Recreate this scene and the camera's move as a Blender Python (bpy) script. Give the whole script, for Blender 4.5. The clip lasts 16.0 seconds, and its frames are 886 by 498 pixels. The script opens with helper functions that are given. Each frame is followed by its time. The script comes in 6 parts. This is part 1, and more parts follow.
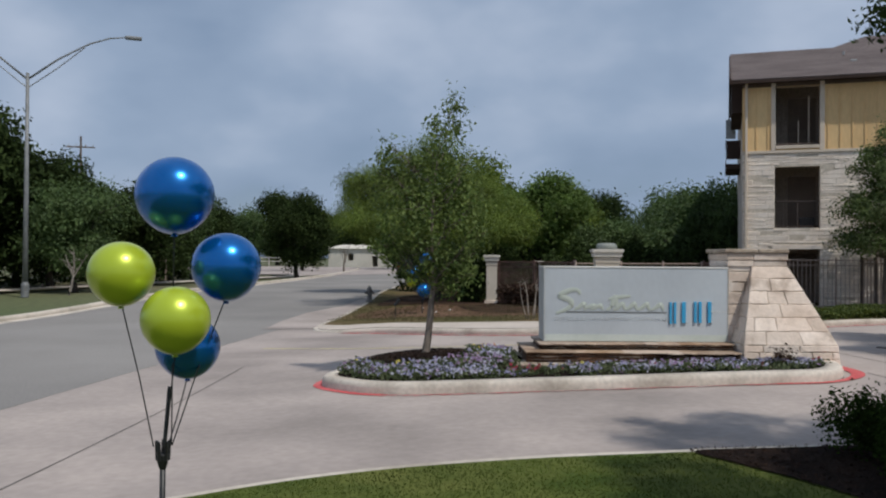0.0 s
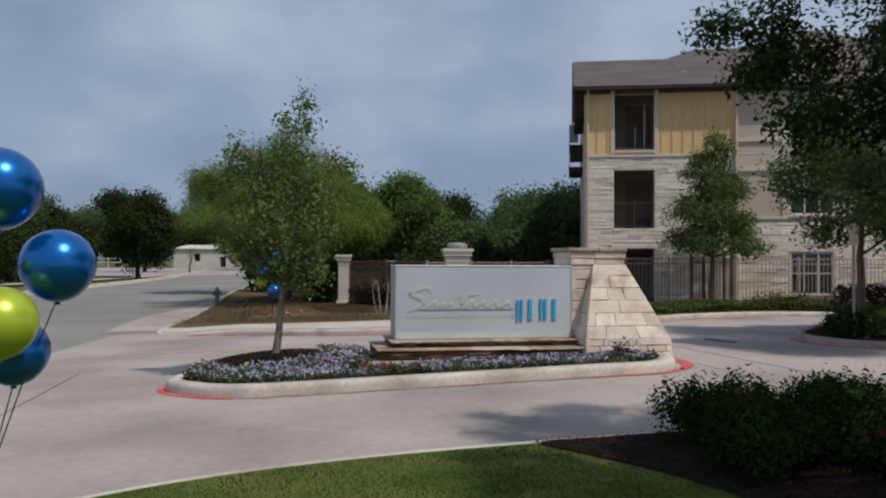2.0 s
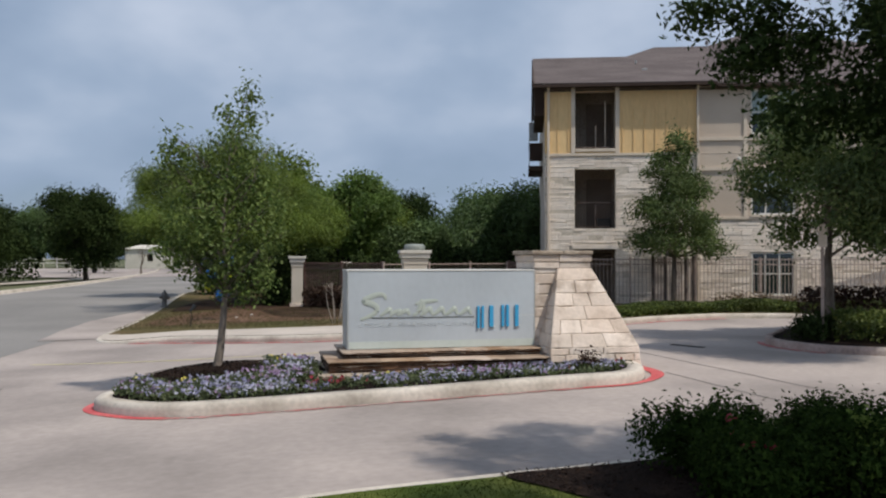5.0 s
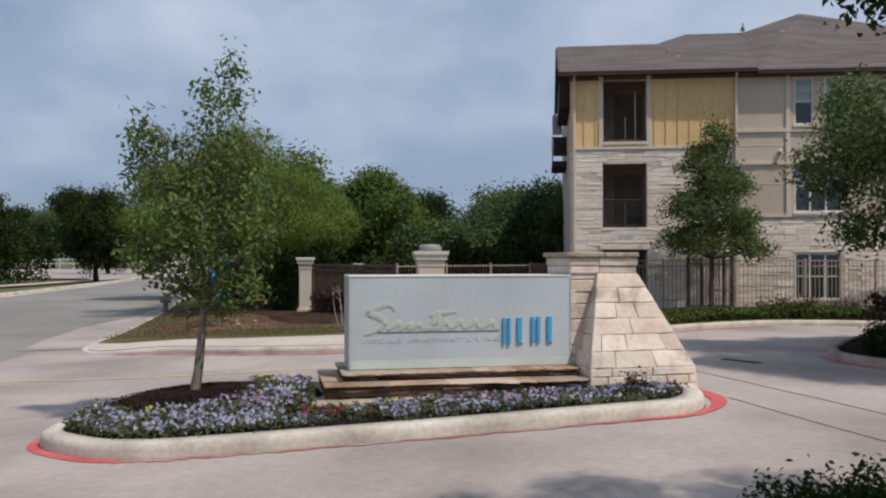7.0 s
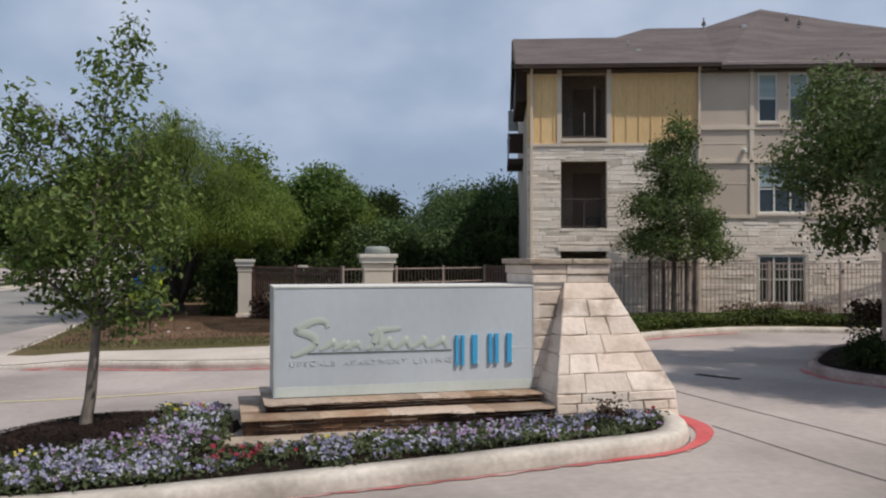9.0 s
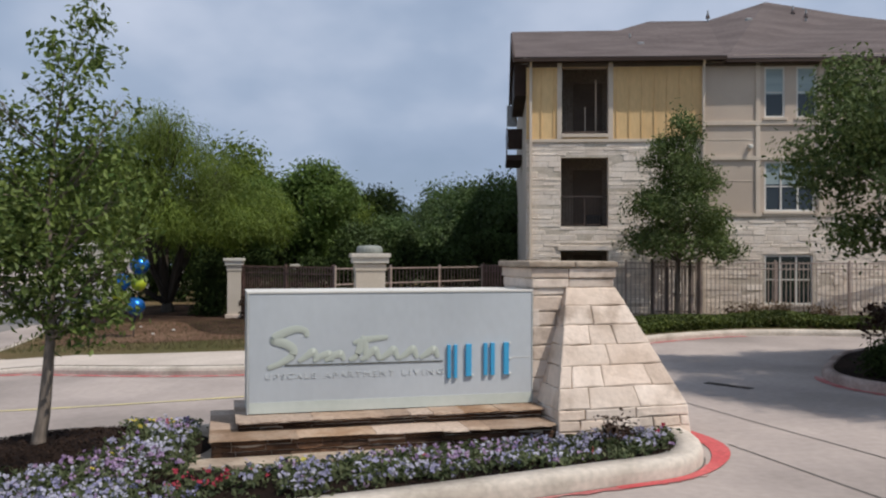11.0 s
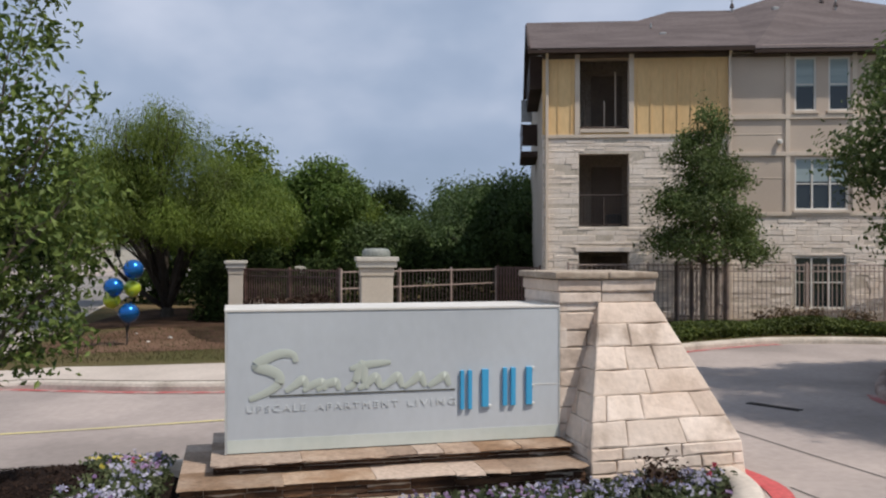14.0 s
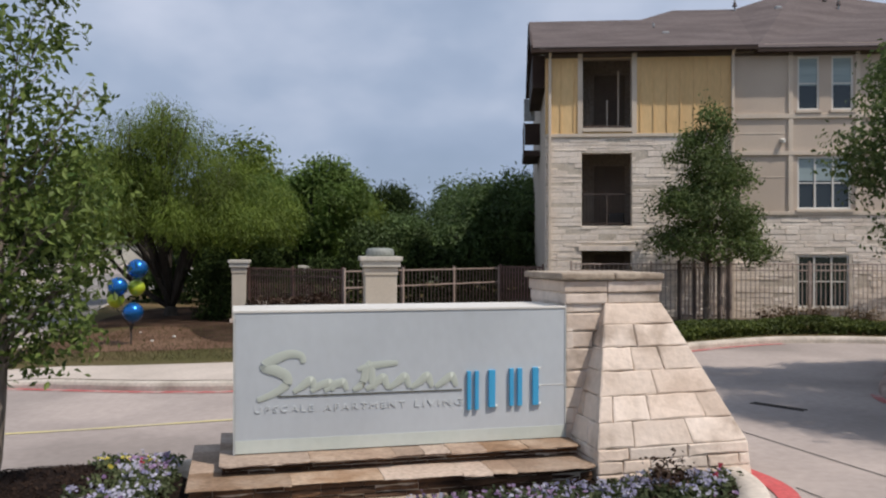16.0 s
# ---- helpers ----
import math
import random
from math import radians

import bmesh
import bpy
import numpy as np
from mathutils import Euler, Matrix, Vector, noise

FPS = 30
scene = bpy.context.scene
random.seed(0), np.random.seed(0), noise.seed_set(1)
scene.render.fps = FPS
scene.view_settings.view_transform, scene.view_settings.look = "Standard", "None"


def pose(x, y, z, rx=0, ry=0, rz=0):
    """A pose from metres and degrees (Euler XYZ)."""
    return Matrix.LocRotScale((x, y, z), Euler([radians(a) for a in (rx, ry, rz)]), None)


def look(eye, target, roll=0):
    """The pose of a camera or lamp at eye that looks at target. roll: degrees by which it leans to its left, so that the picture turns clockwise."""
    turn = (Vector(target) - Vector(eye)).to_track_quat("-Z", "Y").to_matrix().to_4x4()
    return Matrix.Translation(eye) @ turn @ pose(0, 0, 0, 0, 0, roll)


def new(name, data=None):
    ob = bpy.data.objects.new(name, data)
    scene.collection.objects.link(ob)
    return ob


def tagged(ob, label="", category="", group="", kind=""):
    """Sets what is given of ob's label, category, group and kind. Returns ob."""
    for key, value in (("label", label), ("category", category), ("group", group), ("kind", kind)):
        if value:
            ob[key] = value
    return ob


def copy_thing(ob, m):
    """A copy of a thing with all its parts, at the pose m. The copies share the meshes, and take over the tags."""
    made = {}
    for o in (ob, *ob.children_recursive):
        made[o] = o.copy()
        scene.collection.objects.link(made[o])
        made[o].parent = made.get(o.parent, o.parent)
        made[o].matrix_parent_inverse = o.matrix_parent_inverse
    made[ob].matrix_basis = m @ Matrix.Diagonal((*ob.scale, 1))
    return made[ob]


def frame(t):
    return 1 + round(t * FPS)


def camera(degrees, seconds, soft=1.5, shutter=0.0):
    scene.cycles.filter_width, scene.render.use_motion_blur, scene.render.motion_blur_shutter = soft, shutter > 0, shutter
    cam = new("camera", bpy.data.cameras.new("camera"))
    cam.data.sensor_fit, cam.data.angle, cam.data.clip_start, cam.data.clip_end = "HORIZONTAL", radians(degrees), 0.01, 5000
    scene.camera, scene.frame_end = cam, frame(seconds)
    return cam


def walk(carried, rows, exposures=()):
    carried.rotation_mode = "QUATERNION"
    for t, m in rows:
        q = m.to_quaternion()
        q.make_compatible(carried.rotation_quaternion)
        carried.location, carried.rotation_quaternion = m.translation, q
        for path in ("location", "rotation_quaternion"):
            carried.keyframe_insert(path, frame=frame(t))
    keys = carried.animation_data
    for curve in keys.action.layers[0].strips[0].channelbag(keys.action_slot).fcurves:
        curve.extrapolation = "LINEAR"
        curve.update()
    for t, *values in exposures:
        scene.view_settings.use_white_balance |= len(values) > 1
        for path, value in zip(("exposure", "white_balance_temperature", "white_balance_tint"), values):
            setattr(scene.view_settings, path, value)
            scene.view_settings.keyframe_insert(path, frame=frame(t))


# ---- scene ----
cam = camera(55.2, 16.0, soft=2.2)
PATH = [
    (0, (0.707, -0.679, 1.762), (0.519, 1.312, 1.784), 0.4),
    (0.5, (0.655, -0.754, 1.786), (0.465, 1.236, 1.807), 0.4),
    (1, (0.666, -0.746, 1.77), (0.473, 1.245, 1.791), 0.4),
    (1.5, (0.685, -0.722, 1.77), (0.641, 1.277, 1.79), 0.3),
    (2, (0.719, -0.671, 1.745), (0.878, 1.322, 1.769), 0.2),
    (2.5, (0.702, -0.692, 1.733), (0.973, 1.289, 1.758), 0.1),
    (3, (0.726, -0.684, 1.728), (1.014, 1.295, 1.752), 0.1),
    (3.5, (0.754, -0.605, 1.718), (1.04, 1.374, 1.74), 0.0),
    (4, (0.768, -0.438, 1.752), (1.046, 1.543, 1.774), 0.0),
    (6.5, (1.03, 1.797, 1.864), (1.255, 3.785, 1.886), 0.0),
    (7, (1.089, 2.334, 1.872), (1.304, 4.323, 1.894), 0.0),
    (7.5, (1.125, 2.784, 1.894), (1.331, 4.773, 1.913), 0.0),
    (8, (1.198, 3.184, 1.908), (1.485, 5.163, 1.928), 0.0),
    (8.5, (1.28, 3.579, 1.939), (1.609, 5.551, 1.959), 0.0),
    (9, (1.396, 3.976, 1.969), (1.719, 5.95, 1.989), 0.1),
    (11.5, (1.659, 4.958, 2.035), (1.985, 6.932, 2.048), 0.2),
    (12, (1.709, 5.152, 2.053), (2.028, 7.126, 2.067), 0.1),
    (12.5, (1.744, 5.427, 2.079), (2.059, 7.402, 2.093), 0.1),
    (13, (1.783, 5.744, 2.085), (2.092, 7.72, 2.1), 0.2),
    (13.5, (1.827, 6.023, 2.118), (2.129, 8.0, 2.131), 0.1),
    (14, (1.831, 6.109, 2.138), (2.129, 8.087, 2.147), 0.1),
    (14.5, (1.815, 6.107, 2.15), (2.108, 8.086, 2.157), 0.1),
    (15, (1.815, 6.132, 2.133), (2.102, 8.111, 2.141), 0.1),
    (15.5, (1.794, 6.121, 2.143), (2.087, 8.099, 2.15), 0.2),
    (16, (1.775, 6.089, 2.164), (2.07, 8.067, 2.169), 0.1),
]
walk(cam, [(t, look(eye, target, roll)) for t, eye, target, roll in PATH], [(0, -0.32, 6370, 10), (1.2, -0.41, 6380, 10), (2.2, -0.36, 6430, 10), (3.2, -0.13, 6480, 10), (9, -0.1, 6580, 12), (12, -0.06, 6620, 13), (16, -0.04, 6670, 14)])


# ---- world, sun ----
SUN = Vector((0.42, -0.354, 0.85)).normalized()


def sky():
    w = bpy.data.worlds.new("sky")
    scene.world = w
    w.use_nodes = True
    n, l = w.node_tree.nodes, w.node_tree.links
    n.clear()
    out, bg = n.new("ShaderNodeOutputWorld"), n.new("ShaderNodeBackground")
    air = n.new("ShaderNodeTexSky")
    air.sky_type, air.sun_disc = "NISHITA", False
    air.sun_elevation = math.asin(SUN.z)
    air.sun_rotation = math.atan2(SUN.x, SUN.y)
    air.air_density, air.dust_density, air.ozone_density = 1.0, 1.5, 2.0
    tc, mp = n.new("ShaderNodeTexCoord"), n.new("ShaderNodeMapping")
    mp.inputs["Scale"].default_value = (1.25, 1.25, 2.2)
    mp.inputs["Location"].default_value = (3.7, 0.4, 1.1)
    l.new(tc.outputs["Generated"], mp.inputs["Vector"])
    big, small = n.new("ShaderNodeTexNoise"), n.new("ShaderNodeTexNoise")
    for node, s, d, r in ((big, 2.0, 4.0, 0.45), (small, 5.0, 4.0, 0.45)):
        node.inputs["Scale"].default_value, node.inputs["Detail"].default_value, node.inputs["Roughness"].default_value = s, d, r
        l.new(mp.outputs["Vector"], node.inputs["Vector"])
    add = n.new("ShaderNodeMath")
    add.operation = "MULTIPLY_ADD"
    add.inputs[1].default_value = 0.55
    l.new(small.outputs["Fac"], add.inputs[0])
    l.new(big.outputs["Fac"], add.inputs[2])
    shade = n.new("ShaderNodeValToRGB")
    cr = shade.color_ramp
    cr.elements[0].position, cr.elements[0].color = 0.58, (2.7, 3.6, 5.05, 1)
    cr.elements[1].position, cr.elements[1].color = 0.98, (5.3, 6.1, 7.5, 1)
    mid = cr.elements.new(0.76)
    mid.color = (3.5, 4.45, 5.95, 1)
    l.new(add.outputs[0], shade.inputs["Fac"])
    cover = n.new("ShaderNodeMapRange")
    cover.inputs["From Min"].default_value, cover.inputs["From Max"].default_value = 0.42, 0.66
    cover.inputs["To Min"].default_value, cover.inputs["To Max"].default_value = 0.55, 0.95
    l.new(add.outputs[0], cover.inputs["Value"])
    mix = n.new("ShaderNodeMix")
    mix.data_type = "RGBA"
    l.new(cover.outputs["Result"], mix.inputs["Factor"])
    l.new(air.outputs["Color"], mix.inputs[6])
    l.new(shade.outputs["Color"], mix.inputs[7])
    l.new(mix.outputs[2], bg.inputs["Color"])
    bg.inputs["Strength"].default_value = 0.107
    l.new(bg.outputs[0], out.inputs[0])
    lamp = bpy.data.lights.new("sun", "SUN")
    lamp.energy, lamp.angle, lamp.color = 3.75, radians(1.2), (1.0, 0.95, 0.87)
    new("sun", lamp).matrix_world = look(SUN * 50, (0, 0, 0))


sky()


# ---- materials ----
def surf(name, a, b, rough=0.8, big=0.6, fine=18.0, bump=0.15, metal=0.0, grain=0.25, tint=0.0, c=None, stretch=(1, 1, 1), depth=0.01, island=0.0, spec=0.5, alt=None):
    """Two colours in large stains, with fine grain and relief; tint: how far single pieces differ; alt: a colour that some pieces lean to."""
    m = bpy.data.materials.new(name)
    m.use_nodes = True
    n, l = m.node_tree.nodes, m.node_tree.links
    p = n["Principled BSDF"]
    p.inputs["Roughness"].default_value, p.inputs["Metallic"].default_value = rough, metal
    p.inputs["Specular IOR Level"].default_value = spec
    tc, mp = n.new("ShaderNodeTexCoord"), n.new("ShaderNodeMapping")
    mp.inputs["Scale"].default_value = stretch
    l.new(tc.outputs["Object"], mp.inputs["Vector"])
    n1, n2 = n.new("ShaderNodeTexNoise"), n.new("ShaderNodeTexNoise")
    for node, s, d in ((n1, big, 5.0), (n2, fine, 6.0)):
        node.inputs["Scale"].default_value, node.inputs["Detail"].default_value = s, d
        l.new(mp.outputs["Vector"], node.inputs["Vector"])
    ramp = n.new("ShaderNodeValToRGB")
    e = ramp.color_ramp.elements
    e[0].position, e[0].color = 0.36, (*a, 1)
    e[1].position, e[1].color = 0.64, (*b, 1)
    if c:
        third = ramp.color_ramp.elements.new(0.5)
        third.color = (*c, 1)
    l.new(n1.outputs["Fac"], ramp.inputs["Fac"])
    val = n.new("ShaderNodeMapRange")
    val.inputs["From Min"].default_value, val.inputs["From Max"].default_value = 0.3, 0.7
    val.inputs["To Min"].default_value, val.inputs["To Max"].default_value = 1 - grain, 1 + grain
    l.new(n2.outputs["Fac"], val.inputs["Value"])
    hsv = n.new("ShaderNodeHueSaturation")
    coloured = ramp.outputs["Color"]
    if alt:
        info, r, blend = n.new("ShaderNodeObjectInfo"), n.new("ShaderNodeMath"), n.new("ShaderNodeMix")
        r.operation = "PINGPONG"
        r.inputs[1].default_value = 0.19
        l.new(info.outputs["Random"], r.inputs[0])
        up = n.new("ShaderNodeMath")
        up.operation = "MULTIPLY"
        up.inputs[1].default_value = 4.2
        l.new(r.outputs[0], up.inputs[0])
        blend.data_type = "RGBA"
        l.new(up.outputs[0], blend.inputs["Factor"])
        l.new(coloured, blend.inputs[6])
        blend.inputs[7].default_value = (*alt, 1)
        coloured = blend.outputs[2]
    l.new(coloured, hsv.inputs["Color"])
    last = val.outputs["Result"]
    for amount, node, socket in ((tint, "ShaderNodeObjectInfo", "Random"), (island, "ShaderNodeNewGeometry", "Random Per Island")):
        if amount:
            info, r, mul = n.new(node), n.new("ShaderNodeMapRange"), n.new("ShaderNodeMath")
            r.inputs["To Min"].default_value, r.inputs["To Max"].default_value = 1 - amount, 1 + amount
            l.new(info.outputs[socket], r.inputs["Value"])
            mul.operation = "MULTIPLY"
            l.new(last, mul.inputs[0])
            l.new(r.outputs["Result"], mul.inputs[1])
            last = mul.outputs[0]
    l.new(last, hsv.inputs["Value"])
    l.new(hsv.outputs["Color"], p.inputs["Base Color"])
    if bump:
        bp = n.new("ShaderNodeBump")
        bp.inputs["Strength"].default_value, bp.inputs["Distance"].default_value = bump, depth
        l.new(n2.outputs["Fac"], bp.inputs["Height"])
        l.new(bp.outputs["Normal"], p.inputs["Normal"])
    return m


def leafy(name, a, b, through_light=0.35, tint=0.35, rough=0.6, spec=0.3):
    m = bpy.data.materials.new(name)
    m.use_nodes = True
    n, l = m.node_tree.nodes, m.node_tree.links
    p = n["Principled BSDF"]
    p.inputs["Roughness"].default_value = rough
    p.inputs["Specular IOR Level"].default_value = spec
    geo, ramp = n.new("ShaderNodeNewGeometry"), n.new("ShaderNodeValToRGB")
    e = ramp.color_ramp.elements
    e[0].color, e[1].color = (*a, 1), (*b, 1)
    l.new(geo.outputs["Random Per Island"], ramp.inputs["Fac"])
    tc, nz = n.new("ShaderNodeTexCoord"), n.new("ShaderNodeTexNoise")
    nz.inputs["Scale"].default_value = 0.9
    l.new(tc.outputs["Object"], nz.inputs["Vector"])
    mr = n.new("ShaderNodeMapRange")
    mr.inputs["From Min"].default_value, mr.inputs["From Max"].default_value = 0.3, 0.7
    mr.inputs["To Min"].default_value, mr.inputs["To Max"].default_value = 1 - tint, 1 + tint
    l.new(nz.outputs["Fac"], mr.inputs["Value"])
    hsv = n.new("ShaderNodeHueSaturation")
    l.new(ramp.outputs["Color"], hsv.inputs["Color"])
    l.new(mr.outputs["Result"], hsv.inputs["Value"])
    l.new(hsv.outputs["Color"], p.inputs["Base Color"])
    tr, mix = n.new("ShaderNodeBsdfTranslucent"), n.new("ShaderNodeMixShader")
    l.new(hsv.outputs["Color"], tr.inputs["Color"])
    mix.inputs["Fac"].default_value = through_light
    l.new(p.outputs[0], mix.inputs[1])
    l.new(tr.outputs[0], mix.inputs[2])
    l.new(mix.outputs[0], n["Material Output"].inputs["Surface"])
    return m


def plain(name, col, rough=0.5, metal=0.0, spec=0.5, coat=0.0, transmission=0.0):
    m = bpy.data.materials.new(name)
    m.use_nodes = True
    p = m.node_tree.nodes["Principled BSDF"]
    p.inputs["Base Color"].default_value = (*col, 1)
    p.inputs["Roughness"].default_value, p.inputs["Metallic"].default_value = rough, metal
    p.inputs["Specular IOR Level"].default_value, p.inputs["Coat Weight"].default_value = spec, coat
    p.inputs["Transmission Weight"].default_value = transmission
    return m


DRIVE = surf("drive_concrete", (0.25, 0.212, 0.19), (0.392, 0.332, 0.297), 0.85, 0.35, 9.0, 0.1, grain=0.09, c=(0.33, 0.28, 0.252))
ASPHALT = surf("worn_asphalt", (0.180, 0.168, 0.157), (0.252, 0.234, 0.217), 0.9, 0.15, 22.0, 0.2, grain=0.14)
KERB_SHADED = surf("shaded_worn_kerb_concrete", (0.23, 0.17, 0.145), (0.40, 0.33, 0.285), 0.85, 1.3, 16.0, 0.2, grain=0.2, c=(0.33, 0.25, 0.22), spec=0.2)
KERB = surf("kerb_concrete", (0.37, 0.325, 0.27), (0.56, 0.50, 0.43), 0.85, 1.3, 16.0, 0.2, grain=0.14, c=(0.49, 0.435, 0.37), spec=0.25)
WALKWAY = surf("sidewalk_concrete", (0.43, 0.37, 0.315), (0.54, 0.47, 0.405), 0.85, 0.5, 14.0, 0.1, grain=0.1)
RED = surf("red_kerb_paint", (0.46, 0.06, 0.062), (0.55, 0.11, 0.105), 0.7, 1.4, 20.0, 0.1, grain=0.2)
FADED = surf("faded_red_paint", (0.38, 0.09, 0.085), (0.42, 0.29, 0.26), 0.8, 3.5, 30.0, 0.1, grain=0.2, c=(0.41, 0.15, 0.14))
YELLOWLINE = surf("yellow_line_paint", (0.55, 0.47, 0.22), (0.46, 0.40, 0.26), 0.75, 2.0, 30.0, 0.1, grain=0.2)
GRASS_SOIL = surf("lawn_turf", (0.048, 0.072, 0.013), (0.108, 0.120, 0.030), 0.95, 1.1, 30.0, 0.5, grain=0.2, spec=0.1)
DRYTURF = surf("dry_turf", (0.075, 0.07, 0.026), (0.135, 0.095, 0.05), 0.95, 0.35, 14.0, 0.5, grain=0.3, spec=0.1)
FIELD = surf("field_ground", (0.07, 0.09, 0.03), (0.13, 0.12, 0.06), 0.95, 0.05, 4.0, 0.4, grain=0.25)
EARTH = surf("bare_earth", (0.10, 0.055, 0.035), (0.165, 0.10, 0.066), 0.95, 0.5, 12.0, 0.6, grain=0.25, depth=0.03, spec=0.1)
MULCH = surf("bark_mulch", (0.008, 0.005, 0.004), (0.024, 0.015, 0.011), 0.95, 2.0, 45.0, 0.9, grain=0.5, depth=0.03, spec=0.08)
LITTER_SHADE = surf("leaf_litter", (0.028, 0.017, 0.011), (0.07, 0.042, 0.028), 0.95, 1.2, 20.0, 0.7, grain=0.4, depth=0.03, spec=0.08)
LIME = surf("limestone", (0.39, 0.315, 0.255), (0.75, 0.655, 0.57), 0.88, 2.6, 16.0, 0.4, grain=0.07, tint=0.10, c=(0.68, 0.585, 0.50), depth=0.025, alt=(0.60, 0.475, 0.38), spec=0.25)
PIERCAP = surf("weathered_cap", (0.28, 0.22, 0.165), (0.44, 0.365, 0.285), 0.9, 2.5, 16.0, 0.6, grain=0.2, depth=0.02)
PANELGLEAM = surf("panel_foot_reflection", (0.50, 0.55, 0.50), (0.58, 0.62, 0.57), 0.3, 1.5, 12.0, 0.02, grain=0.03)
LIME2 = surf("wall_limestone", (0.72, 0.615, 0.515), (0.84, 0.75, 0.655), 0.85, 1.2, 14.0, 0.4, grain=0.07, tint=0.04, island=0.045, depth=0.02)
MORTAR = surf("mortar", (0.50, 0.43, 0.345), (0.60, 0.53, 0.44), 0.9, 3.0, 40.0, 0.3)
BROWNSTONE = surf("brown_ledge_stone", (0.06, 0.027, 0.012), (0.16, 0.08, 0.04), 0.8, 3.0, 24.0, 0.5, grain=0.25, tint=0.3, stretch=(1, 1, 3), depth=0.02)
BUFFSTONE = surf("buff_flagstone", (0.20, 0.115, 0.06), (0.38, 0.28, 0.20), 0.85, 2.4, 22.0, 0.5, grain=0.2, tint=0.2, c=(0.28, 0.18, 0.11), depth=0.02, alt=(0.44, 0.36, 0.30), spec=0.2)
PANEL = surf("frosted_panel", (0.435, 0.468, 0.49), (0.515, 0.55, 0.572), 0.28, 0.6, 12.0, 0.02, grain=0.03, stretch=(1, 1, 0.7))
PANELFRAME = surf("panel_frame", (0.42, 0.44, 0.43), (0.54, 0.55, 0.53), 0.5, 3.0, 20.0, 0.05, grain=0.06)
SCRIPT = plain("pale_green_letters", (0.455, 0.495, 0.435), 0.45)
STROKE_SHADOW = plain("dark_olive_shadow", (0.09, 0.09, 0.07), 0.5)
GREYTYPE = plain("grey_letters", (0.54, 0.57, 0.575), 0.5)
BLUETYPE = plain("blue_letters", (0.05, 0.36, 0.62), 0.35)
YELLOW = surf("yellow_siding", (0.68, 0.45, 0.21), (0.76, 0.53, 0.26), 0.7, 0.7, 14.0, 0.08, grain=0.06, stretch=(1, 1, 0.3))
TAN = surf("tan_stucco", (0.49, 0.40, 0.322), (0.565, 0.47, 0.38), 0.9, 0.5, 30.0, 0.2, grain=0.06)
TANTRIM = surf("tan_trim", (0.58, 0.485, 0.39), (0.65, 0.555, 0.45), 0.75, 1.0, 20.0, 0.08, grain=0.05)
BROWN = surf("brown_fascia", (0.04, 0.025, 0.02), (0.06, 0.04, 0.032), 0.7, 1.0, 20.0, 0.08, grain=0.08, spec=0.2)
DOORBROWN = surf("balcony_door_paint", (0.17, 0.13, 0.105), (0.21, 0.165, 0.135), 0.7, 1.0, 20.0, 0.08, grain=0.08, spec=0.2)
EAVE_SHADE = surf("brown_eave_shade", (0.10, 0.075, 0.06), (0.14, 0.105, 0.085), 0.7, 1.0, 20.0, 0.08, grain=0.08, spec=0.2)
SHINGLE = surf("roof_shingles", (0.098, 0.08, 0.077), (0.138, 0.114, 0.11), 0.9, 0.5, 9.0, 0.6, grain=0.2, stretch=(1, 3, 3), depth=0.03, spec=0.12)
INSIDE = surf("balcony_interior", (0.30, 0.25, 0.205), (0.37, 0.31, 0.255), 0.9, 0.8, 12.0, 0.1)
BRONZE = surf("bronze_metal", (0.07, 0.05, 0.042), (0.11, 0.08, 0.066), 0.5, 3.0, 30.0, 0.1, metal=0.2)
PICKET = surf("fence_paint", (0.30, 0.23, 0.195), (0.40, 0.31, 0.265), 0.55, 3.0, 30.0, 0.1, metal=0.1)
RUSTY = surf("reddish_brown_fence_paint", (0.085, 0.045, 0.036), (0.17, 0.095, 0.078), 0.6, 3.0, 30.0, 0.1, grain=0.15)
STUCCO = surf("gate_stucco", (0.50, 0.44, 0.36), (0.58, 0.52, 0.44), 0.9, 0.9, 35.0, 0.25, grain=0.07)
CAPSTONE = surf("cap_stone", (0.50, 0.47, 0.41), (0.60, 0.56, 0.49), 0.85, 1.5, 22.0, 0.2, grain=0.1)
GLASS = plain("window_glass", (0.02, 0.028, 0.03), 0.04, 0.0, 0.8)
BLIND = surf("window_blind", (0.27, 0.34, 0.35), (0.34, 0.42, 0.43), 0.7, 1.0, 10.0, 0.1, grain=0.05, stretch=(0.2, 0.2, 4))
WHITE = surf("white_vinyl", (0.62, 0.60, 0.55), (0.72, 0.70, 0.65), 0.5, 1.0, 20.0, 0.03, grain=0.04)
BARK = surf("tree_bark", (0.085, 0.065, 0.05), (0.17, 0.135, 0.105), 0.9, 3.0, 25.0, 0.8, grain=0.3, stretch=(1, 1, 0.25), depth=0.02)
YOUNGBARK = surf("young_tree_bark", (0.115, 0.092, 0.072), (0.23, 0.19, 0.155), 0.9, 3.0, 25.0, 0.6, grain=0.3, stretch=(1, 1, 0.25), depth=0.02)
DARKBARK = surf("dark_bark", (0.025, 0.02, 0.016), (0.055, 0.044, 0.034), 0.95, 3.0, 25.0, 0.8, grain=0.3, stretch=(1, 1, 0.25), depth=0.02)
LEAF_YOUNG = leafy("young_tree_leaf", (0.045, 0.085, 0.016), (0.18, 0.235, 0.06), 0.35, 0.35, 0.55, 0.3)
LEAF_FEATHER = leafy("feathery_leaf", (0.062, 0.104, 0.011), (0.162, 0.212, 0.034), 0.4, 0.45)
